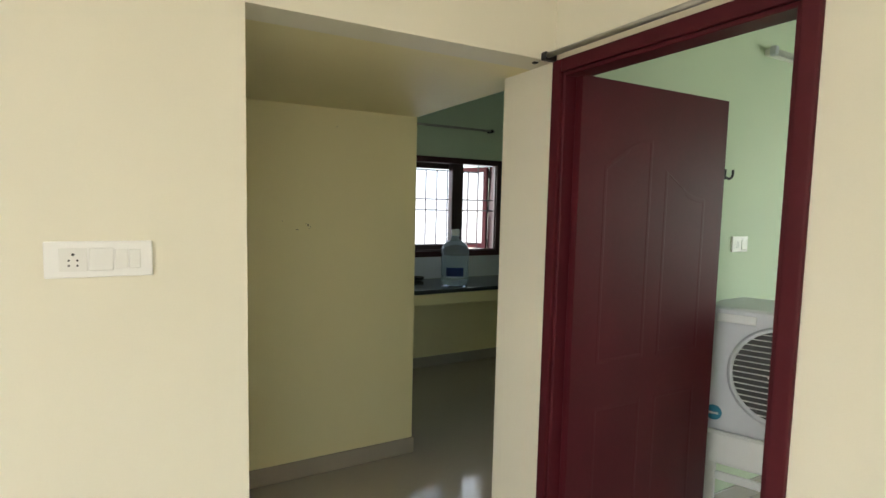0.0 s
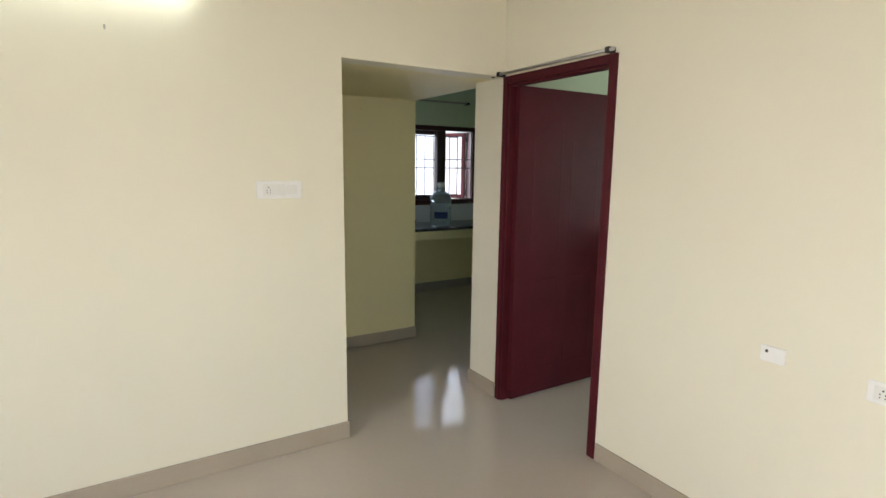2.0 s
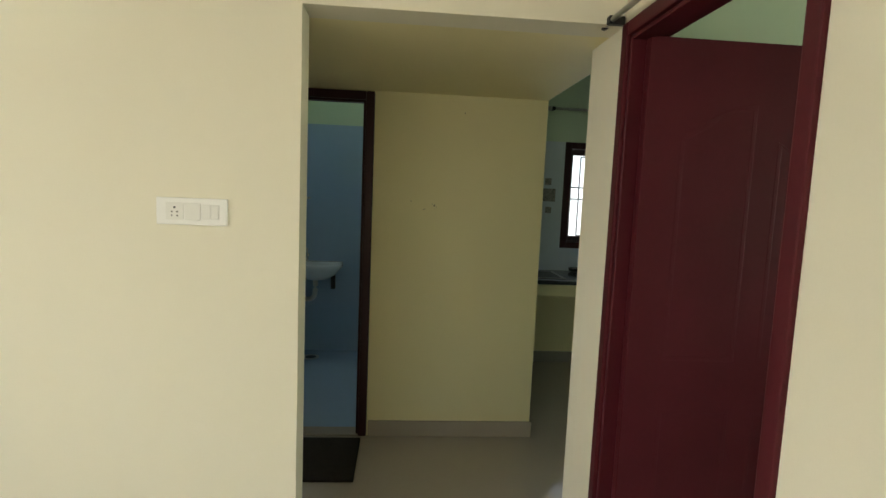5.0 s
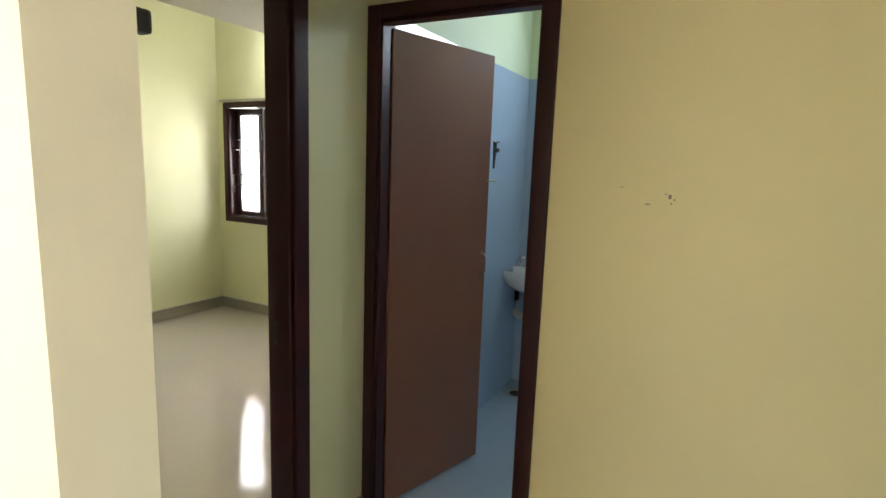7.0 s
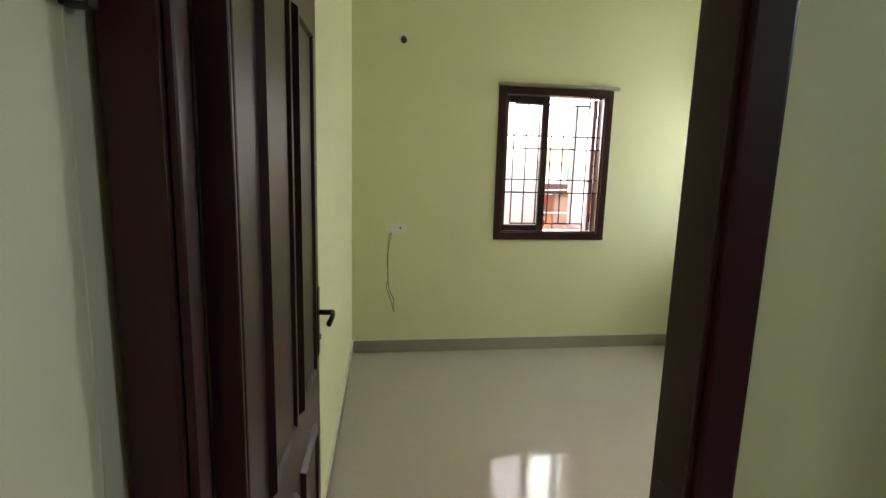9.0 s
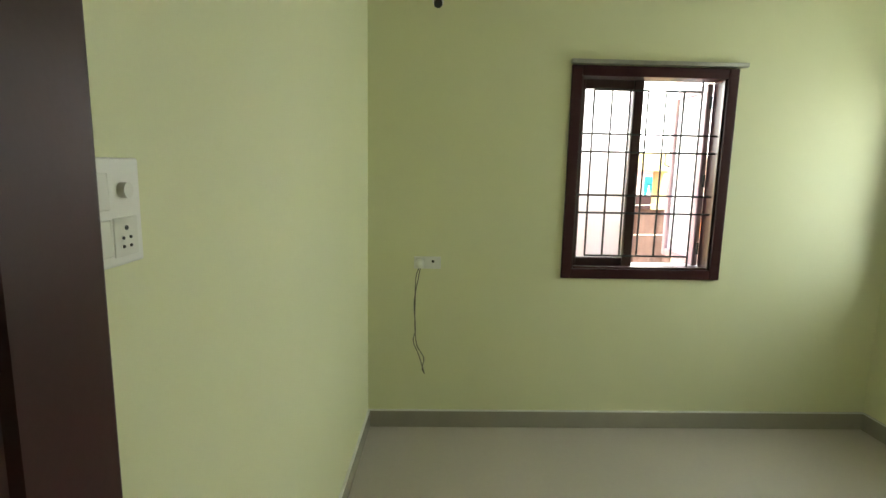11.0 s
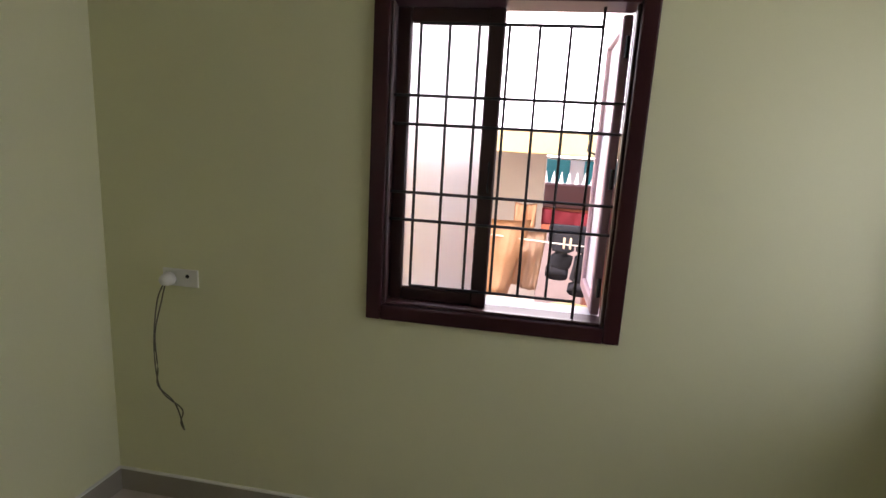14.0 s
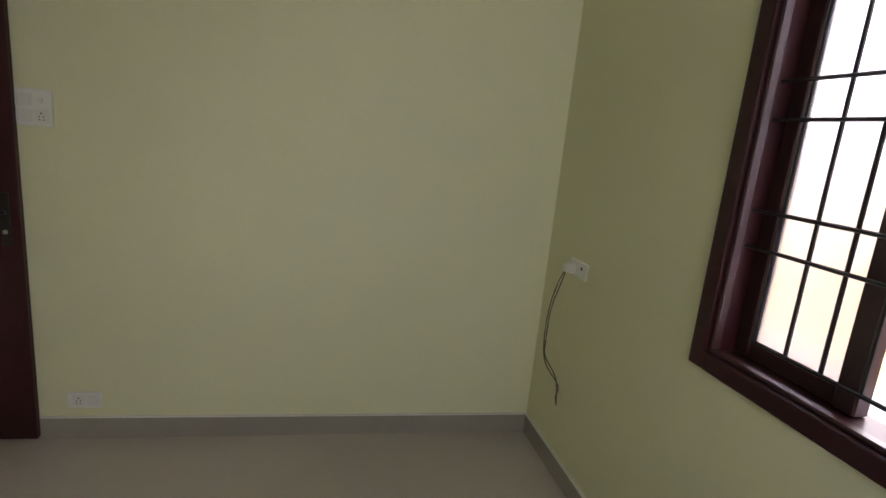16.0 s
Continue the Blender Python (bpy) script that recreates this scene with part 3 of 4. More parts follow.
# ---- hall fittings ----
def socket_holes(x, z, y, s=1.0):
    bm = empty_bm()
    for dx, dz, r in ((0, 0.016, 0.0045), (-0.011, -0.002, 0.0032), (0.011, -0.002, 0.0032), (-0.011, -0.018, 0.0032), (0.011, -0.018, 0.0032)):
        add_rod(bm, (x + dx * s, y - 0.0015, z + dz * s), (x + dx * s, y + 0.001, z + dz * s), r * s, 8)
    return bm


def switch_plate(name, m, width, height, modules, label):
    """Local x across, -y out of the wall, z up; modules of (kind, x, z, w, h)."""
    root = holder(name, m, label, "switch board")
    part("plate", box((0, -0.009, 0), (width, 0, height), 0.005, 3), PLASTIC, root)
    for kind, x, z, w, h in modules:
        if kind == "switch":
            bm = box((x, -0.013, z), (x + w, -0.009, z + h), 0.002)
            bmesh.ops.translate(bm, verts=[v for v in bm.verts if v.co.y < -0.011 and v.co.z > z + h * 0.5], vec=(0, 0.0025, 0))
            part("switch", bm, PLASTIC_B, root)
        elif kind == "socket":
            sock = part("socket", box((x, -0.0105, z), (x + w, -0.009, z + h), 0.001), PLASTIC_B, root)
            part("socket_holes", socket_holes(x + w / 2, z + h / 2, -0.0105, min(w, h) / 0.072), BLACK, sock)
        elif kind == "knob":
            part("regulator_knob", rod((x + w / 2, -0.009, z + h / 2), (x + w / 2, -0.019, z + h / 2), w * 0.26, 16), PLASTIC_B, root)
        elif kind == "hole":
            part("outlet_hole", rod((x + w / 2, -0.0095, z + h / 2), (x + w / 2, -0.008, z + h / 2), w / 2, 10), BLACK, root)
        else:
            part("blank", box((x, -0.0105, z), (x + w, -0.009, z + h), 0.001), PLASTIC_B, root)
    return root


switch_plate("switch_board", pose(-1.512, 0.0, 1.382), 0.224, 0.088, [("socket", 0.03, 0.016, 0.056, 0.056), ("switch", 0.09, 0.016, 0.05, 0.056), ("blank", 0.144, 0.02, 0.026, 0.048), ("switch", 0.172, 0.02, 0.026, 0.048)],
             "white plastic switch board with socket on the cream wall")
switch_plate("telephone_outlet", pose(0.0, -1.672, 0.828, 0, 0, -90), 0.09, 0.062, [("hole", 0.018, 0.035, 0.013, 0.013)], "small white outlet plate on the cream wall")
switch_plate("socket_plate", pose(0.0, -2.02, 0.80, 0, 0, -90), 0.14, 0.075, [("socket", 0.02, 0.012, 0.05, 0.05), ("switch", 0.08, 0.012, 0.045, 0.05)], "small white socket plate on the cream wall")

tube_light = holder("tube_light", pose(0, 0, 0), "lit white tube light on a batten high on the cream wall", "tube light")
part("batten", box((-2.95, -0.035, 2.325), (-1.73, 0.0, 2.365), 0.004), PLASTIC, tube_light)
part("tube", rod((-2.92, -0.05, 2.31), (-1.76, -0.05, 2.31), 0.014, 12), TUBE, tube_light, "glowing fluorescent tube", True)
for x in (-2.94, -1.75):
    part("tube_holder", box((x - 0.015, -0.066, 2.295), (x + 0.015, -0.035, 2.345), 0.003), PLASTIC, tube_light)
nail = thing("wall_hook", tube(empty_bm(), [(-2.09, 0.0, 2.10), (-2.09, -0.02, 2.098), (-2.09, -0.024, 2.112)], 0.004), STEEL, "small pale hook on the cream wall", "hook")

# ---- passage ----
mat_bm = box((-1.50, 0.86, 0.0), (-0.93, 1.345, 0.014), 0.005, 2)
thing("doormat", mat_bm, MAT_DARK, "dark brown rough doormat before the bathroom door", "doormat")


def chips(name, spots, label):
    bm = empty_bm()
    for x, y, z, w, h in spots:
        add_box(bm, (x, y - 0.002, z), (x + w, y, z + h), 0.0008)
    thing(name, bm, CHIP, label, "plaster chip", kind="structure")


chips("trim_plaster_chip", [(-0.535, 1.40, 1.44, 0.008, 0.013), (-0.52, 1.40, 1.435, 0.004, 0.006), (-0.528, 1.40, 1.425, 0.004, 0.004), (-0.545, 1.40, 1.452, 0.005, 0.004), (-0.60, 1.40, 1.42, 0.016, 0.0025), (-0.675, 1.40, 1.468, 0.010, 0.002), (-0.372, 1.40, 1.995, 0.006, 0.006)], "small chipped spot in the ochre wall")

hook_rail = holder("hook_rail", pose(0, 0, 0), "short steel rail with black end brackets on the passage wall", "hook rail")
part("rail", box((-1.57, 0.146, 1.676), (-1.10, 0.160, 1.700), 0.004, 2), STEEL, hook_rail)
for x in (-1.582, -1.09):
    part("end_bracket", box((x - 0.012, 0.128, 1.672), (x + 0.012, 0.162, 1.704), 0.006, 2), IRON, hook_rail)

# ---- bathroom ----
basin = holder("wash_basin", pose(-1.48, 3.02, 0.0), "white ceramic wall-hung wash basin with a tap", "basin")
bm = lathe(empty_bm(), [(0.05, 0.70), (0.10, 0.71), (0.16, 0.75), (0.205, 0.81), (0.215, 0.845), (0.21, 0.855), (0.19, 0.85), (0.16, 0.80), (0.10, 0.765), (0.03, 0.755)], 28)
bmesh.ops.scale(bm, verts=bm.verts, vec=(1.08, 0.86, 1.0))
for v in bm.verts:
    v.co.y = min(v.co.y, 0.128)
part("bowl", bm, CERAMIC, basin, "", True)
part("back_ledge", box((-0.225, 0.03, 0.805), (0.225, 0.128, 0.858), 0.012, 3), CERAMIC, basin)
bm = rod((-0.10, 0.085, 0.855), (-0.10, 0.085, 0.91), 0.016)
tube(bm, curve_points([(-0.10, 0.085, 0.90), (-0.10, 0.04, 0.915), (-0.10, -0.01, 0.895)], 4), 0.010)
add_box(bm, (-0.125, 0.07, 0.905), (-0.075, 0.10, 0.925), 0.004)
part("tap", bm, CHROME, basin, "chrome pillar tap", True)
part("waste_pipe", tube(empty_bm(), curve_points([(0.0, -0.03, 0.72), (0.0, -0.03, 0.60), (-0.02, -0.01, 0.54), (-0.08, 0.04, 0.51), (-0.14, 0.10, 0.52)], 5), 0.022, 10), PVC, basin, "grey-white plastic waste pipe", True)
part("wall_bracket", box((-0.16, 0.09, 0.60), (-0.12, 0.128, 0.78), 0.004), IRON, basin)
part("wall_bracket", box((0.12, 0.09, 0.60), (0.16, 0.128, 0.78), 0.004), IRON, basin)
drain = holder("floor_drain", pose(-1.50, 2.93, 0.006), "round steel floor drain in the wet bathroom floor", "drain")
part("rim", lathe(empty_bm(), [(0.075, 0.0), (0.075, 0.004), (0.05, 0.005), (0.05, 0.001)], 20), STEEL, drain)
part("grate", lathe(empty_bm(), [(0.05, 0.001), (0.048, 0.003), (0.01, 0.003)], 16), BLACK, drain)
tap2 = holder("shower_tap", pose(-1.622, 2.62, 1.66), "dark chrome wall tap on the blue tiles", "tap")
bm = rod((0, 0, 0), (0.07, 0, 0), 0.016, 12)
add_rod(bm, (0.045, 0, 0.0), (0.045, 0, 0.03), 0.012, 10)
add_rod(bm, (0.07, 0, 0), (0.15, 0, -0.004), 0.012, 12)
part("spout", bm, DULL, tap2, "dull dark metal spout")
part("flange", lathe(empty_bm(), [(0.03, 0.0), (0.03, 0.006)], 16), CHROME, tap2)
tap2.children[1].rotation_euler = (0, radians(90), 0)

# ---- kitchen ----
structure("worktop", box((0.13, 2.32, 0.83), (3.05, YK - 0.01, 0.865), 0.006, 2), GRANITE, "black granite kitchen worktop on a plastered slab", "worktop")
structure("worktop_slab", box((0.13, 2.35, 0.73), (3.05, YK, 0.828), 0.004), PAINT_PASSAGE, "cream-painted concrete slab under the worktop", "counter slab")
wall("wall_under_counter", [((0.14, YK - 0.012, 0.1), (3.05, YK, 0.73))], PAINT_PASSAGE, "ochre painted wall under the kitchen counter")
skirting("baseboard_kitchen", (0.142, YK - 0.024, 0), (3.05, YK - 0.012, 0.1), SKIRT_GREY)
sink = holder("kitchen_sink", pose(0.42, 2.62, 0.866), "stainless steel sink set into the granite worktop", "sink")
part("sink_rim", box((-0.22, -0.20, 0), (0.22, 0.20, 0.004), 0.002), STEEL, sink)
# no hollow here: the bowl's shade is a thin black plate
part("sink_bowl", box((-0.19, -0.17, 0.0045), (0.19, 0.17, 0.0065), 0.002), BLACK, sink, "flat black plate for the shade in the sink bowl")
ktap = holder("kitchen_tap", pose(0.47, YK - 0.01, 1.18), "steel wall tap over the sink", "tap")
part("spout", tube(empty_bm(), curve_points([(0, 0, 0), (0, -0.08, 0.01), (0, -0.12, 0.05), (0, -0.16, 0.03), (0, -0.17, -0.02)], 4), 0.011), STEEL, ktap, "", True)
part("tap_handle", box((-0.02, -0.06, 0.01), (0.02, -0.03, 0.045), 0.005), STEEL, ktap)
for x, z, s in ((0.585, 1.67, 0.06), (0.50, 1.67, 0.055), (0.60, 1.55, 0.115), (0.50, 1.53, 0.055), (0.60, 1.415, 0.055)):
    thing("picture_tile", box((x - s / 2, YK - 0.011, z - s / 2), (x + s / 2, YK - 0.008, z + s / 2), 0.001), DECOR, "small dark printed picture tile in the white splashback", "tile", "picture tiles")
soap = thing("soap_dish", lathe(empty_bm(), [(0.03, 0.0), (0.06, 0.012), (0.065, 0.035), (0.05, 0.03)], 16, (0.86, 2.85, 0.866)), BLACK, "small black dish on the granite worktop", "dish")
bottle = holder("water_bottle", pose(1.07, 2.52, 0.866), "large blue-tinted plastic water bottle with a navy label", "water bottle")
prof = [(0.10, 0.0), (0.122, 0.012), (0.125, 0.06), (0.118, 0.075), (0.125, 0.09), (0.125, 0.17), (0.118, 0.185), (0.125, 0.20), (0.125, 0.25), (0.118, 0.265), (0.125, 0.28), (0.122, 0.33), (0.09, 0.375), (0.04, 0.40), (0.034, 0.41), (0.034, 0.45)]
part("jar", lathe(empty_bm(), prof, 28), BOTTLE, bottle, "", True)
part("cap", lathe(empty_bm(), [(0.037, 0.44), (0.038, 0.485), (0.03, 0.495)], 20), PLASTIC, bottle, "white cap")
bm = empty_bm()
cols = [[bm.verts.new((0.128 * math.cos(a), 0.128 * math.sin(a), z)) for z in (0.09, 0.165)] for a in [radians(205 + 9 * k) for k in range(9)]]
for a, b in zip(cols, cols[1:]):
    bm.faces.new((a[0], b[0], b[1], a[1]))
bmesh.ops.solidify(bm, geom=bm.faces[:], thickness=0.001)
part("label", bm, LABEL_BLUE, bottle, "navy blue label with pale bars")

# ---- far room ----
cooler = holder("air_cooler", pose(1.14, -0.235, 0, 0, 0, -66), "pale grey plastic air cooler on a white stand", "air cooler")
# local x runs along the front, the front looks along -y
part("body", box((-0.29, 0.0, 0.53), (0.29, 0.42, 1.13), 0.03, 3), COOLER, cooler)
bm = lathe(empty_bm(), [(0.225, 0.0), (0.235, 0.012), (0.215, 0.012), (0.21, 0.0)], 40)
bmesh.ops.rotate(bm, verts=bm.verts, matrix=Matrix.Rotation(radians(90), 3, "X"))
bmesh.ops.translate(bm, verts=bm.verts, vec=(0.04, 0.0, 0.84))
part("fan_ring", bm, COOLER, cooler, "", True)
# dark inside of the fan drawn as a flat black disc
part("fan_opening", rod((0.04, -0.004, 0.84), (0.04, 0.0, 0.84), 0.212, 40), BLACK, cooler, "flat black disc for the shade inside the fan opening")
for k in range(15):
    z = 0.655 + k * 0.0265
    h = math.sqrt(max(0.0, 0.212 ** 2 - (z - 0.84) ** 2))
    part("louvre", box((0.04 - h, -0.016, z - 0.0017), (0.04 + h, -0.005, z + 0.0017), 0.001), COOLER_W, cooler)
part("louvre_bar", box((0.03, -0.020, 0.63), (0.045, -0.006, 1.05), 0.003), COOLER_W, cooler)
part("louvre_knob", box((-0.03, -0.022, 0.83), (0.01, -0.016, 0.842), 0.003), COOLER_W, cooler)
part("name_plate", box((-0.25, -0.005, 1.06), (-0.09, 0.001, 1.10), 0.002), COOLER_W, cooler, "blank white name plate")
part("round_sticker", rod((-0.24, -0.003, 0.62), (-0.24, 0.001, 0.62), 0.036, 24), BLUE, cooler, "round blue sticker")
part("sticker_bar", box((-0.262, -0.0045, 0.612), (-0.218, -0.003, 0.622)), COOLER_W, cooler)
part("tank", box((-0.28, -0.005, 0.37), (0.28, 0.42, 0.53), 0.025, 3), COOLER_W, cooler, "white water tank")
for x, y in ((-0.24, 0.02), (0.24, 0.02), (-0.24, 0.38), (0.24, 0.38)):
    part("leg", box((x - 0.022, y - 0.022, 0.0), (x + 0.022, y + 0.022, 0.38), 0.006, 2), COOLER_W, cooler)
part("stand_rail", box((-0.23, 0.008, 0.29), (0.23, 0.03, 0.33), 0.006), COOLER_W, cooler)
hook = holder("coat_hook", pose(1.145, 0.10, 1.745), "dark metal double coat hook on the pale green wall", "hook")
part("back_plate", box((-0.045, -0.006, -0.014), (0.045, 0.0, 0.014), 0.003), IRON, hook)
for x in (-0.03, 0.03):
    part("prong", tube(empty_bm(), curve_points([(x, -0.004, 0.0), (x, -0.03, -0.012), (x, -0.045, 0.0), (x, -0.047, 0.03)], 4), 0.0055), IRON, hook, "", True)
b1 = holder("tube_light", pose(1.40, 0.10, 2.36), "unlit white tube light on the pale green wall", "tube light")
part("batten", box((0.04, -0.03, 0.0), (1.2, 0.0, 0.035), 0.004), PLASTIC, b1)
part("tube", rod((0.05, -0.045, 0.015), (1.18, -0.045, 0.015), 0.014, 12), COOLER_W, b1, "", True)
part("tube_holder", box((0.03, -0.062, -0.005), (0.06, -0.03, 0.04), 0.004), COOLER, b1)
switch_plate("socket_plate", pose(1.27, 0.10, 1.37), 0.13, 0.08, [("socket", 0.02, 0.012, 0.045, 0.05), ("switch", 0.075, 0.012, 0.04, 0.05)], "white socket plate on the pale green wall")

# ---- bedroom fittings ----
switch_plate("switch_board", pose(-2.575, 0.2685, 1.378, 0, 0, 177.7), 0.17, 0.142, [("switch", 0.012, 0.075, 0.04, 0.048), ("switch", 0.058, 0.075, 0.04, 0.048), ("knob", 0.108, 0.08, 0.04, 0.04), ("switch", 0.012, 0.015, 0.04, 0.048), ("switch", 0.058, 0.015, 0.04, 0.048), ("socket", 0.104, 0.012, 0.052, 0.052)],
             "white switch board with fan regulator on the lime wall")
switch_plate("socket_plate", pose(-2.73, 0.2743, 0.15, 0, 0, 177.7), 0.14, 0.075, [("socket", 0.02, 0.012, 0.05, 0.05), ("switch", 0.08, 0.012, 0.045, 0.05)], "small white socket plate low on the lime wall")
wsock = switch_plate("socket_plate", pose(XB, 0.617, 0.945, 0, 0, 90), 0.15, 0.07, [("hole", 0.098, 0.035, 0.016, 0.016), ("blank", 0.012, 0.008, 0.05, 0.054)], "white socket plate with a plug on the lime wall")
plug = holder("plug_with_wire", pose(XB, 0.65, 0.965), "grey plug with two thin olive wires hanging down", "plug")
part("plug_body", lathe(empty_bm(), [(0.026, 0.0), (0.026, 0.02), (0.02, 0.042)], 18), PLASTIC_B, plug, "", True)
plug.children[0].rotation_euler = (0, radians(90), 0)
plug.children[0].location = (0.009, 0, 0.01)
part("wire", tube(empty_bm(), curve_points([(0.045, 0.0, 0.0), (0.06, -0.02, -0.06), (0.085, -0.022, -0.18), (0.09, -0.022, -0.32), (0.075, -0.01, -0.44), (0.015, 0.03, -0.54), (0.014, 0.02, -0.60), (0.012, 0.035, -0.635)], 5), 0.0028, 6), WIRE, plug)
part("wire", tube(empty_bm(), curve_points([(0.045, 0.005, 0.0), (0.055, -0.008, -0.07), (0.075, -0.028, -0.20), (0.082, -0.018, -0.34), (0.07, -0.03, -0.42), (0.015, 0.0, -0.52), (0.013, 0.035, -0.635)], 5), 0.0028, 6), WIRE, plug)
hold = holder("lamp_holder", pose(XB, 0.725, 2.36), "empty black lamp holder on the lime wall", "lamp holder")
part("rose", lathe(empty_bm(), [(0.03, 0.0), (0.03, 0.012), (0.018, 0.016)], 16), PLASTIC, hold)
part("socket", lathe(empty_bm(), [(0.018, 0.012), (0.018, 0.05), (0.022, 0.055), (0.022, 0.075), (0.016, 0.075)], 16), BLACK, hold)
for o in hold.children:
    o.rotation_euler = (0, radians(115), 0)
wl = holder("wall_lamp", pose(BULB_X, YB, 2.40), "lit white lamp on the wall above the corner window", "wall lamp")
part("holder", lathe(empty_bm(), [(0.035, 0.0), (0.035, 0.015), (0.02, 0.02), (0.02, 0.06)], 16), PLASTIC, wl)
part("bulb", lathe(empty_bm(), [(0.015, 0.06), (0.045, 0.09), (0.05, 0.12), (0.035, 0.155), (0.01, 0.165)], 16), BULB, wl, "glowing white bulb", True)
for o in wl.children:
    o.rotation_euler = (radians(90), 0, 0)

# ---- outside the bedroom window ----
HAZE = glow("hazy_white_sky", (1.0, 0.96, 0.97), 2.0)
structure("backdrop", box((-71, -90, -2), (-70, 90, 70)), HAZE, "plain hazy white sky far beyond the houses", "sky")
structure("ground", box((-400, -400, -0.75), (400, 400, -0.62)), EARTH, "dusty bare ground", "ground")
structure("pavement_yard", box((-7.95, -4.0, -0.62), (-5.1, 8.0, -0.45), 0.01), YARD, "reddish cement yard floor between the houses", "pavement")
house = holder("neighbour_house", pose(-8.0, 0, -0.62), "yellow-painted neighbouring house with a deep open porch", "house")
part("pier", box((-0.9, 0.74, 0), (0.0, 1.02, 2.12), 0.01), OCHRE, house, "yellow plastered pier")
part("parapet_beam", box((-0.35, -2.5, 2.12), (0.02, 3.55, 2.33), 0.01), OCHRE, house, "yellow plastered beam")
part("porch_wall", box((-1.15, 1.02, 0), (-0.9, 2.15, 2.12), 0.01), PALE, house, "pale pinkish porch wall")
part("side_wall", box((-0.25, -2.5, 0), (-0.02, 0.34, 2.12), 0.01), OCHRE, house, "yellow plastered wall")
part("corner_pier", box((-0.3, 3.38, 0), (0.0, 3.62, 2.12), 0.01), OCHRE, house, "yellow plastered pier")
part("low_wall", box((-0.6, 2.62, 0), (-0.45, 3.38, 1.65), 0.01), WOODRED, house, "red-brown painted low wall")
pdoor = part("door", box((-0.20, 0.34, 0.05), (-0.15, 0.74, 2.12), 0.004), WOODRED, house, "red-brown painted door")
for k in range(5):
    y = 0.38 + 0.08 * k
    part("grille_bar", rod((-0.12, y, 0.1), (-0.12, y, 2.1), 0.011, 6), CREAMRAIL, pdoor)
for z in (0.35, 0.7, 1.02, 1.12, 1.5, 1.58, 1.95):
    part("grille_bar", box((-0.13, 0.34, z - 0.012), (-0.105, 0.74, z + 0.012)), CREAMRAIL, pdoor)
part("door_bolt", box((-0.10, 0.50, 1.0), (-0.06, 0.74, 1.05), 0.005), STEEL, pdoor)
# slab behind the beam, added to keep sun off the porch wall
part("porch_roof", box((-1.15, 0.74, 2.12), (-0.36, 3.6, 2.30), 0.01), PALE, house, "pale plastered slab added to shade the porch wall")
part("porch_step", box((-0.9, 1.02, 0), (0.1, 2.3, 0.25), 0.02), YARD, house)

far_house = holder("far_house", pose(-12.5, 0, -0.62), "pink-walled distant house with teal shutters", "house")
part("wall", box((-3.0, 3.9, 0), (0.0, 9.0, 2.35), 0.02), ROSE, far_house)
part("upper_wall", box((-3.0, 1.0, 0), (-0.3, 3.9, 2.0), 0.02), PALE, far_house)
for y in (2.1, 2.9, 5.0):
    sh = part("shutter", box((-0.3 if y < 3.9 else 0.0, y, 1.35), (-0.24 if y < 3.9 else 0.06, y + 0.55, 2.0), 0.01), TEAL, far_house, "teal painted shutter")
    for k in range(5):
        part("slat", box((-0.24 if y < 3.9 else 0.06, y + 0.04, 1.42 + 0.11 * k), (-0.22 if y < 3.9 else 0.08, y + 0.51, 1.47 + 0.11 * k)), TEAL, sh)
part("roof", box((-3.2, 0.8, 2.35), (0.2, 9.2, 2.42), 0.02), PALE, far_house)
fence = holder("spiked_wall", pose(-10.5, 0, -0.62), "garden wall with dark coping and pale pointed stakes", "wall")
part("lower_wall", box((-0.1, 1.2, 0), (0.0, 6.0, 1.04), 0.01), YARD, fence, "greyish plastered lower wall")
part("painted_band", box((-0.1, 1.2, 1.04), (0.01, 6.0, 1.38), 0.01), BAND, fence, "orange-red painted band")
part("coping", box((-0.16, 1.2, 1.38), (0.05, 6.0, 1.72), 0.02), SASH, fence, "dark coping")
for k in range(44):
    y = 1.25 + k * 0.105
    bm = empty_bm()
    bmesh.ops.create_cone(bm, cap_ends=True, segments=6, radius1=0.035, radius2=0.004, depth=0.16, matrix=Matrix.Translation((-0.05, y, 1.80)))
    part("stake", bm, CREAMRAIL, fence)

XL = -6.5
line = holder("clothes_line", pose(0, 0, 0), "thin white clothes line strung across the yard", "clothes line")
part("rope", tube(empty_bm(), curve_points([(-6.3, -0.4, 1.12), (XL, 0.9, 1.05), (XL, 1.75, 0.985), (XL, 2.5, 0.955), (-6.45, 3.5, 1.0), (-6.4, 4.6, 1.15)], 6), 0.005, 6), ROPE, line)
part("upper_rope", tube(empty_bm(), curve_points([(-7.0, 1.2, 1.2), (-7.0, 2.2, 1.165), (-7.0, 3.2, 1.2)], 6), 0.005, 6), ROPE, line)
for y in (-0.45, 4.65):
    part("post", rod((-6.3, y, -0.45), (-6.3, y, 1.5), 0.03, 10), IRON, line)


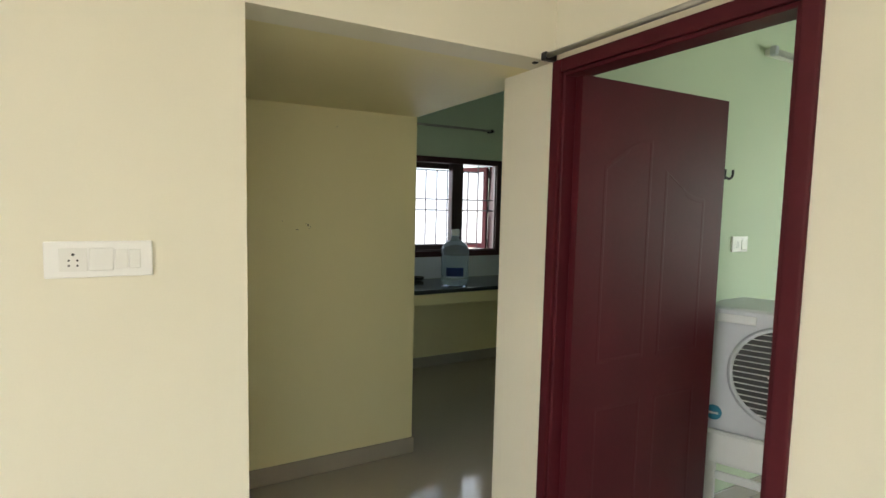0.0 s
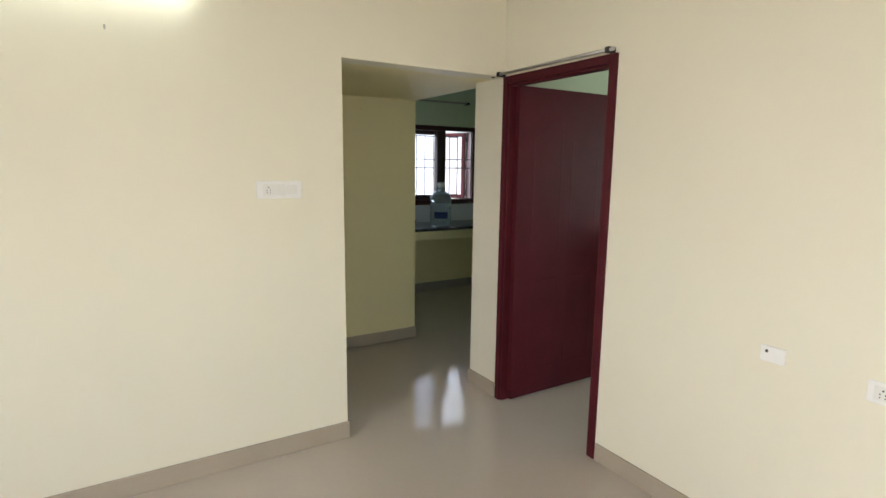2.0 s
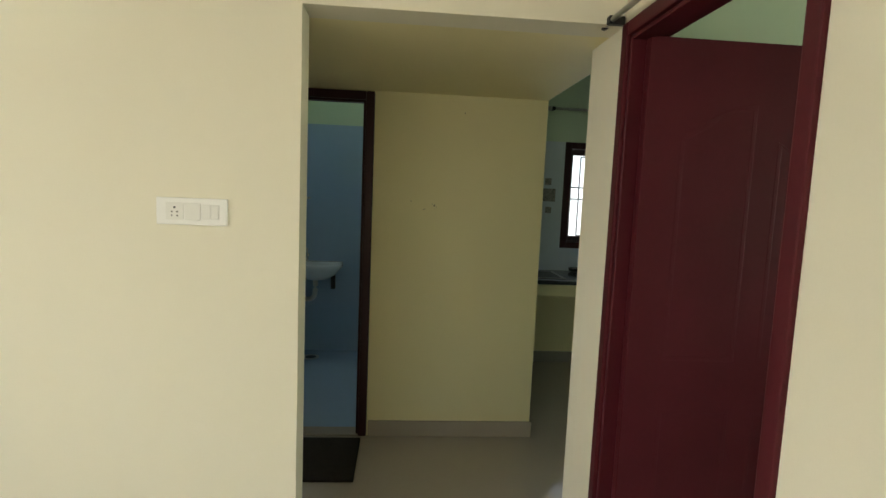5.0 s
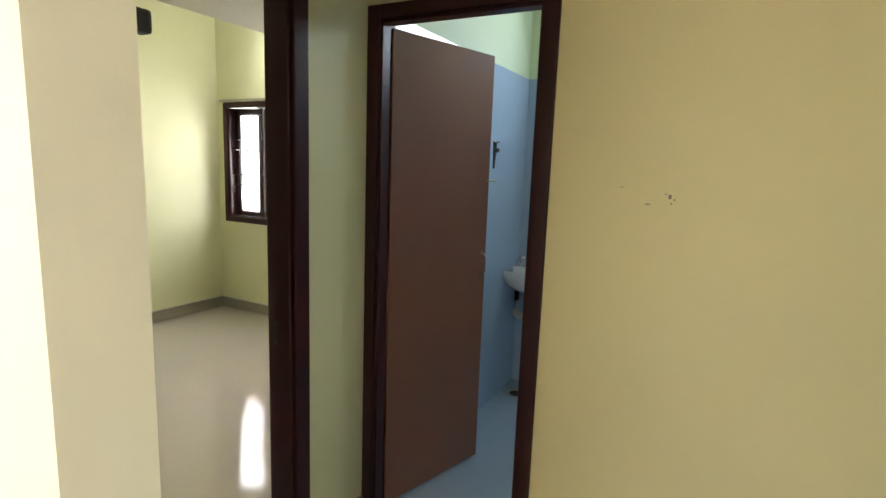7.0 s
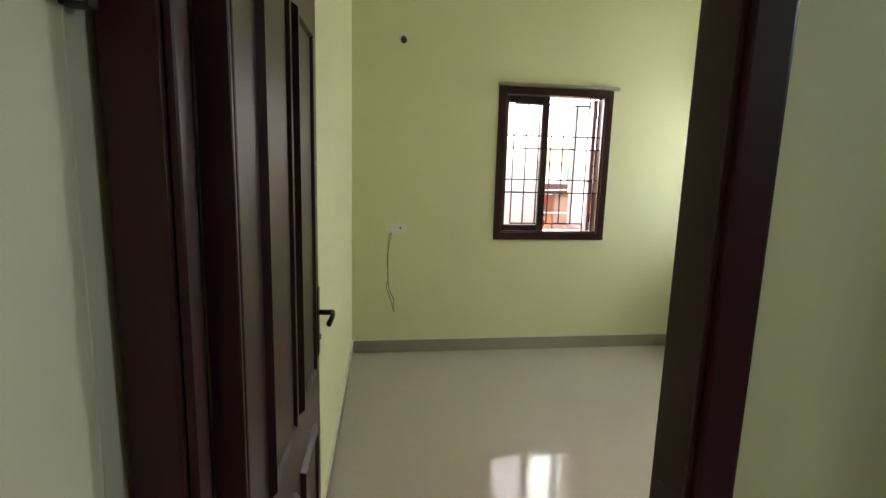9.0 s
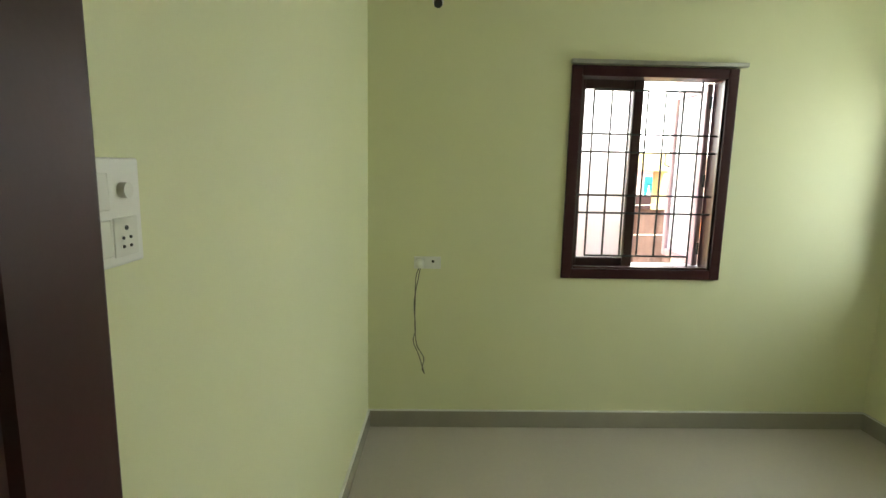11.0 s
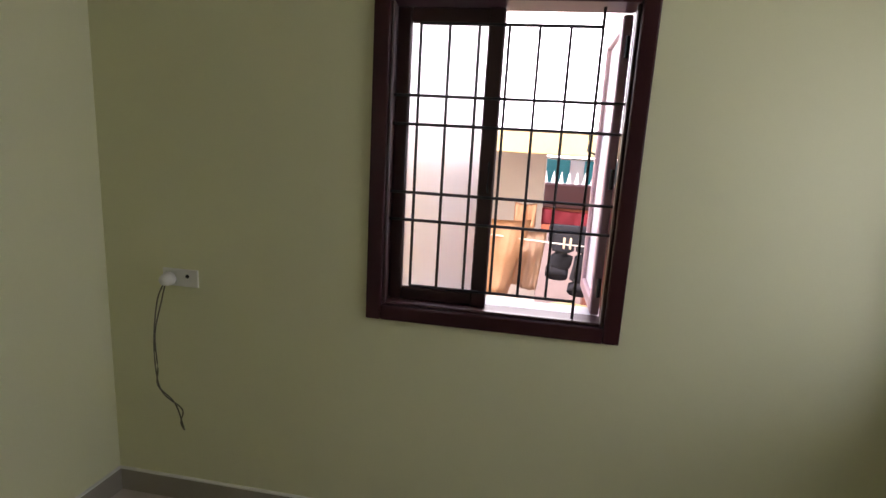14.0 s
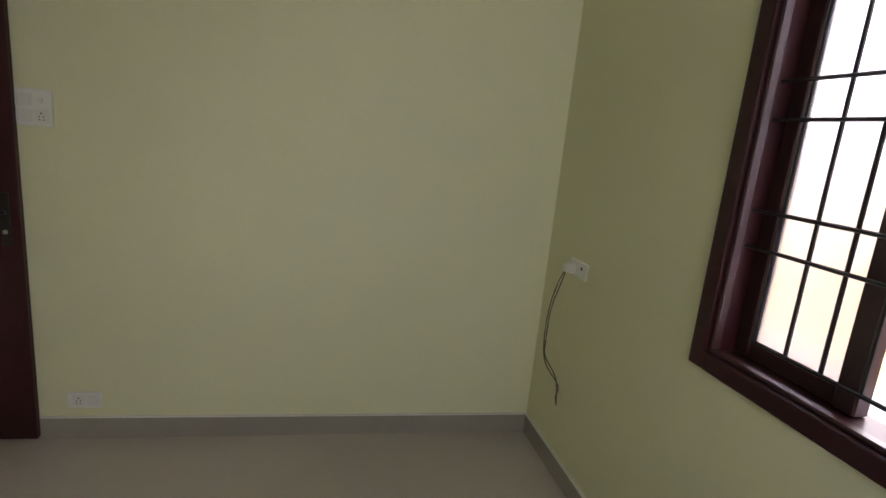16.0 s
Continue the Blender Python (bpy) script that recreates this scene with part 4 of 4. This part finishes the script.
def cloth(name, x, y0, y1, top, bottom, mat, label, taper=0.0, wave=0.02, seed=1):
    """A hung cloth: a folded sheet with thickness, over a line at its top."""
    bm = empty_bm()
    nu, nv = 14, 10
    grid = []
    for j in range(nv + 1):
        v = j / nv
        row = []
        for i in range(nu + 1):
            u = i / nu
            yy = y0 + (y1 - y0) * (0.5 + (u - 0.5) * (1 - taper * v))
            xx = x + wave * (0.3 + v) * math.sin(9 * u + seed) + 0.012 * math.sin(23 * u + 2 * seed + 3 * v)
            zz = top + (bottom - top) * v * (1 + 0.05 * math.sin(5 * u + seed)) - 0.015 * math.sin(math.pi * u)
            row.append(bm.verts.new((xx, yy, zz)))
        grid.append(row)
    for a, b in zip(grid, grid[1:]):
        for i in range(nu):
            bm.faces.new((a[i], a[i + 1], b[i + 1], b[i]))
    bmesh.ops.solidify(bm, geom=bm.faces[:], thickness=0.006)
    return thing(name, bm, mat, label, "laundry", "laundry on the line", smooth=True)


cloth("hanging_cloth", XL, 1.56, 2.03, 1.10, 0.58, CLOTH_O, "orange cotton shirt cloth hung on the line", 0.5, 0.05, 1)
cloth("hanging_cloth", -7.0, 2.10, 2.62, 1.13, 1.02, CLOTH_R, "folded red cotton cloth hung on the line", 0.0, 0.02, 2)
cloth("hanging_cloth", -7.0, 1.90, 2.06, 1.16, 0.98, CLOTH_O, "short orange cloth hung on the line", 0.0, 0.02, 5)
cloth("hanging_cloth", -6.62, 1.86, 2.14, 1.02, 0.62, CLOTH_B, "tan cotton cloth hung on the line", 0.3, 0.02, 3)
cloth("hanging_cloth", -7.05, 2.7, 3.1, 1.15, 0.45, CLOTH_V, "brown cotton cloth hung on the line", 0.1, 0.03, 4)
trousers = holder("trousers", pose(-6.68, 0, 0), "black cotton trousers pegged on the line", "laundry", "laundry on the line")
for y0, y1, z1 in ((2.17, 2.32, 0.70), (2.34, 2.46, 0.60)):
    bm = empty_bm()
    mid_y = (y0 + y1) / 2
    tube(bm, curve_points([(0.0, mid_y, 1.00), (0.03, mid_y + 0.01, 0.85), (-0.03, mid_y - 0.012, z1 + 0.08), (0.0, mid_y - 0.02, z1)], 4), 0.075, 10)
    for v in bm.verts:
        v.co.x *= 0.4
        v.co.y += 0.012 * noise.noise(v.co * 9)
    part("leg", bm, CLOTH_K, trousers, "", True)
part("waist", box((-0.025, 2.15, 0.93), (0.025, 2.48, 1.06), 0.02, 2), CLOTH_K, trousers)
for y in (2.24, 2.28):
    peg = thing("clothes_peg", box((-6.52, y, 0.93), (-6.49, y + 0.013, 1.0), 0.003), PEG, "pale wooden clothes peg on the line", "clothes peg", "clothes pegs")
bag = empty_bm()
bmesh.ops.create_icosphere(bag, subdivisions=3, radius=0.1)
for v in bag.verts:
    v.co *= 1 + 0.25 * noise.noise(v.co * 18)
    v.co = Vector((v.co.x * 0.7, v.co.y, v.co.z * 0.22))
bmesh.ops.translate(bag, verts=bag.verts, vec=(-5.32, 2.22, 0.885))
ledge = structure("window_ledge", box((-5.45, 1.2, 0.80), (-5.095, 2.6, 0.862), 0.01), SILL, "white painted concrete ledge outside the window", "ledge")
thing("plastic_bag", bag, YELLOWBAG, "crumpled yellow plastic bag on the outer ledge", "bag", smooth=True)
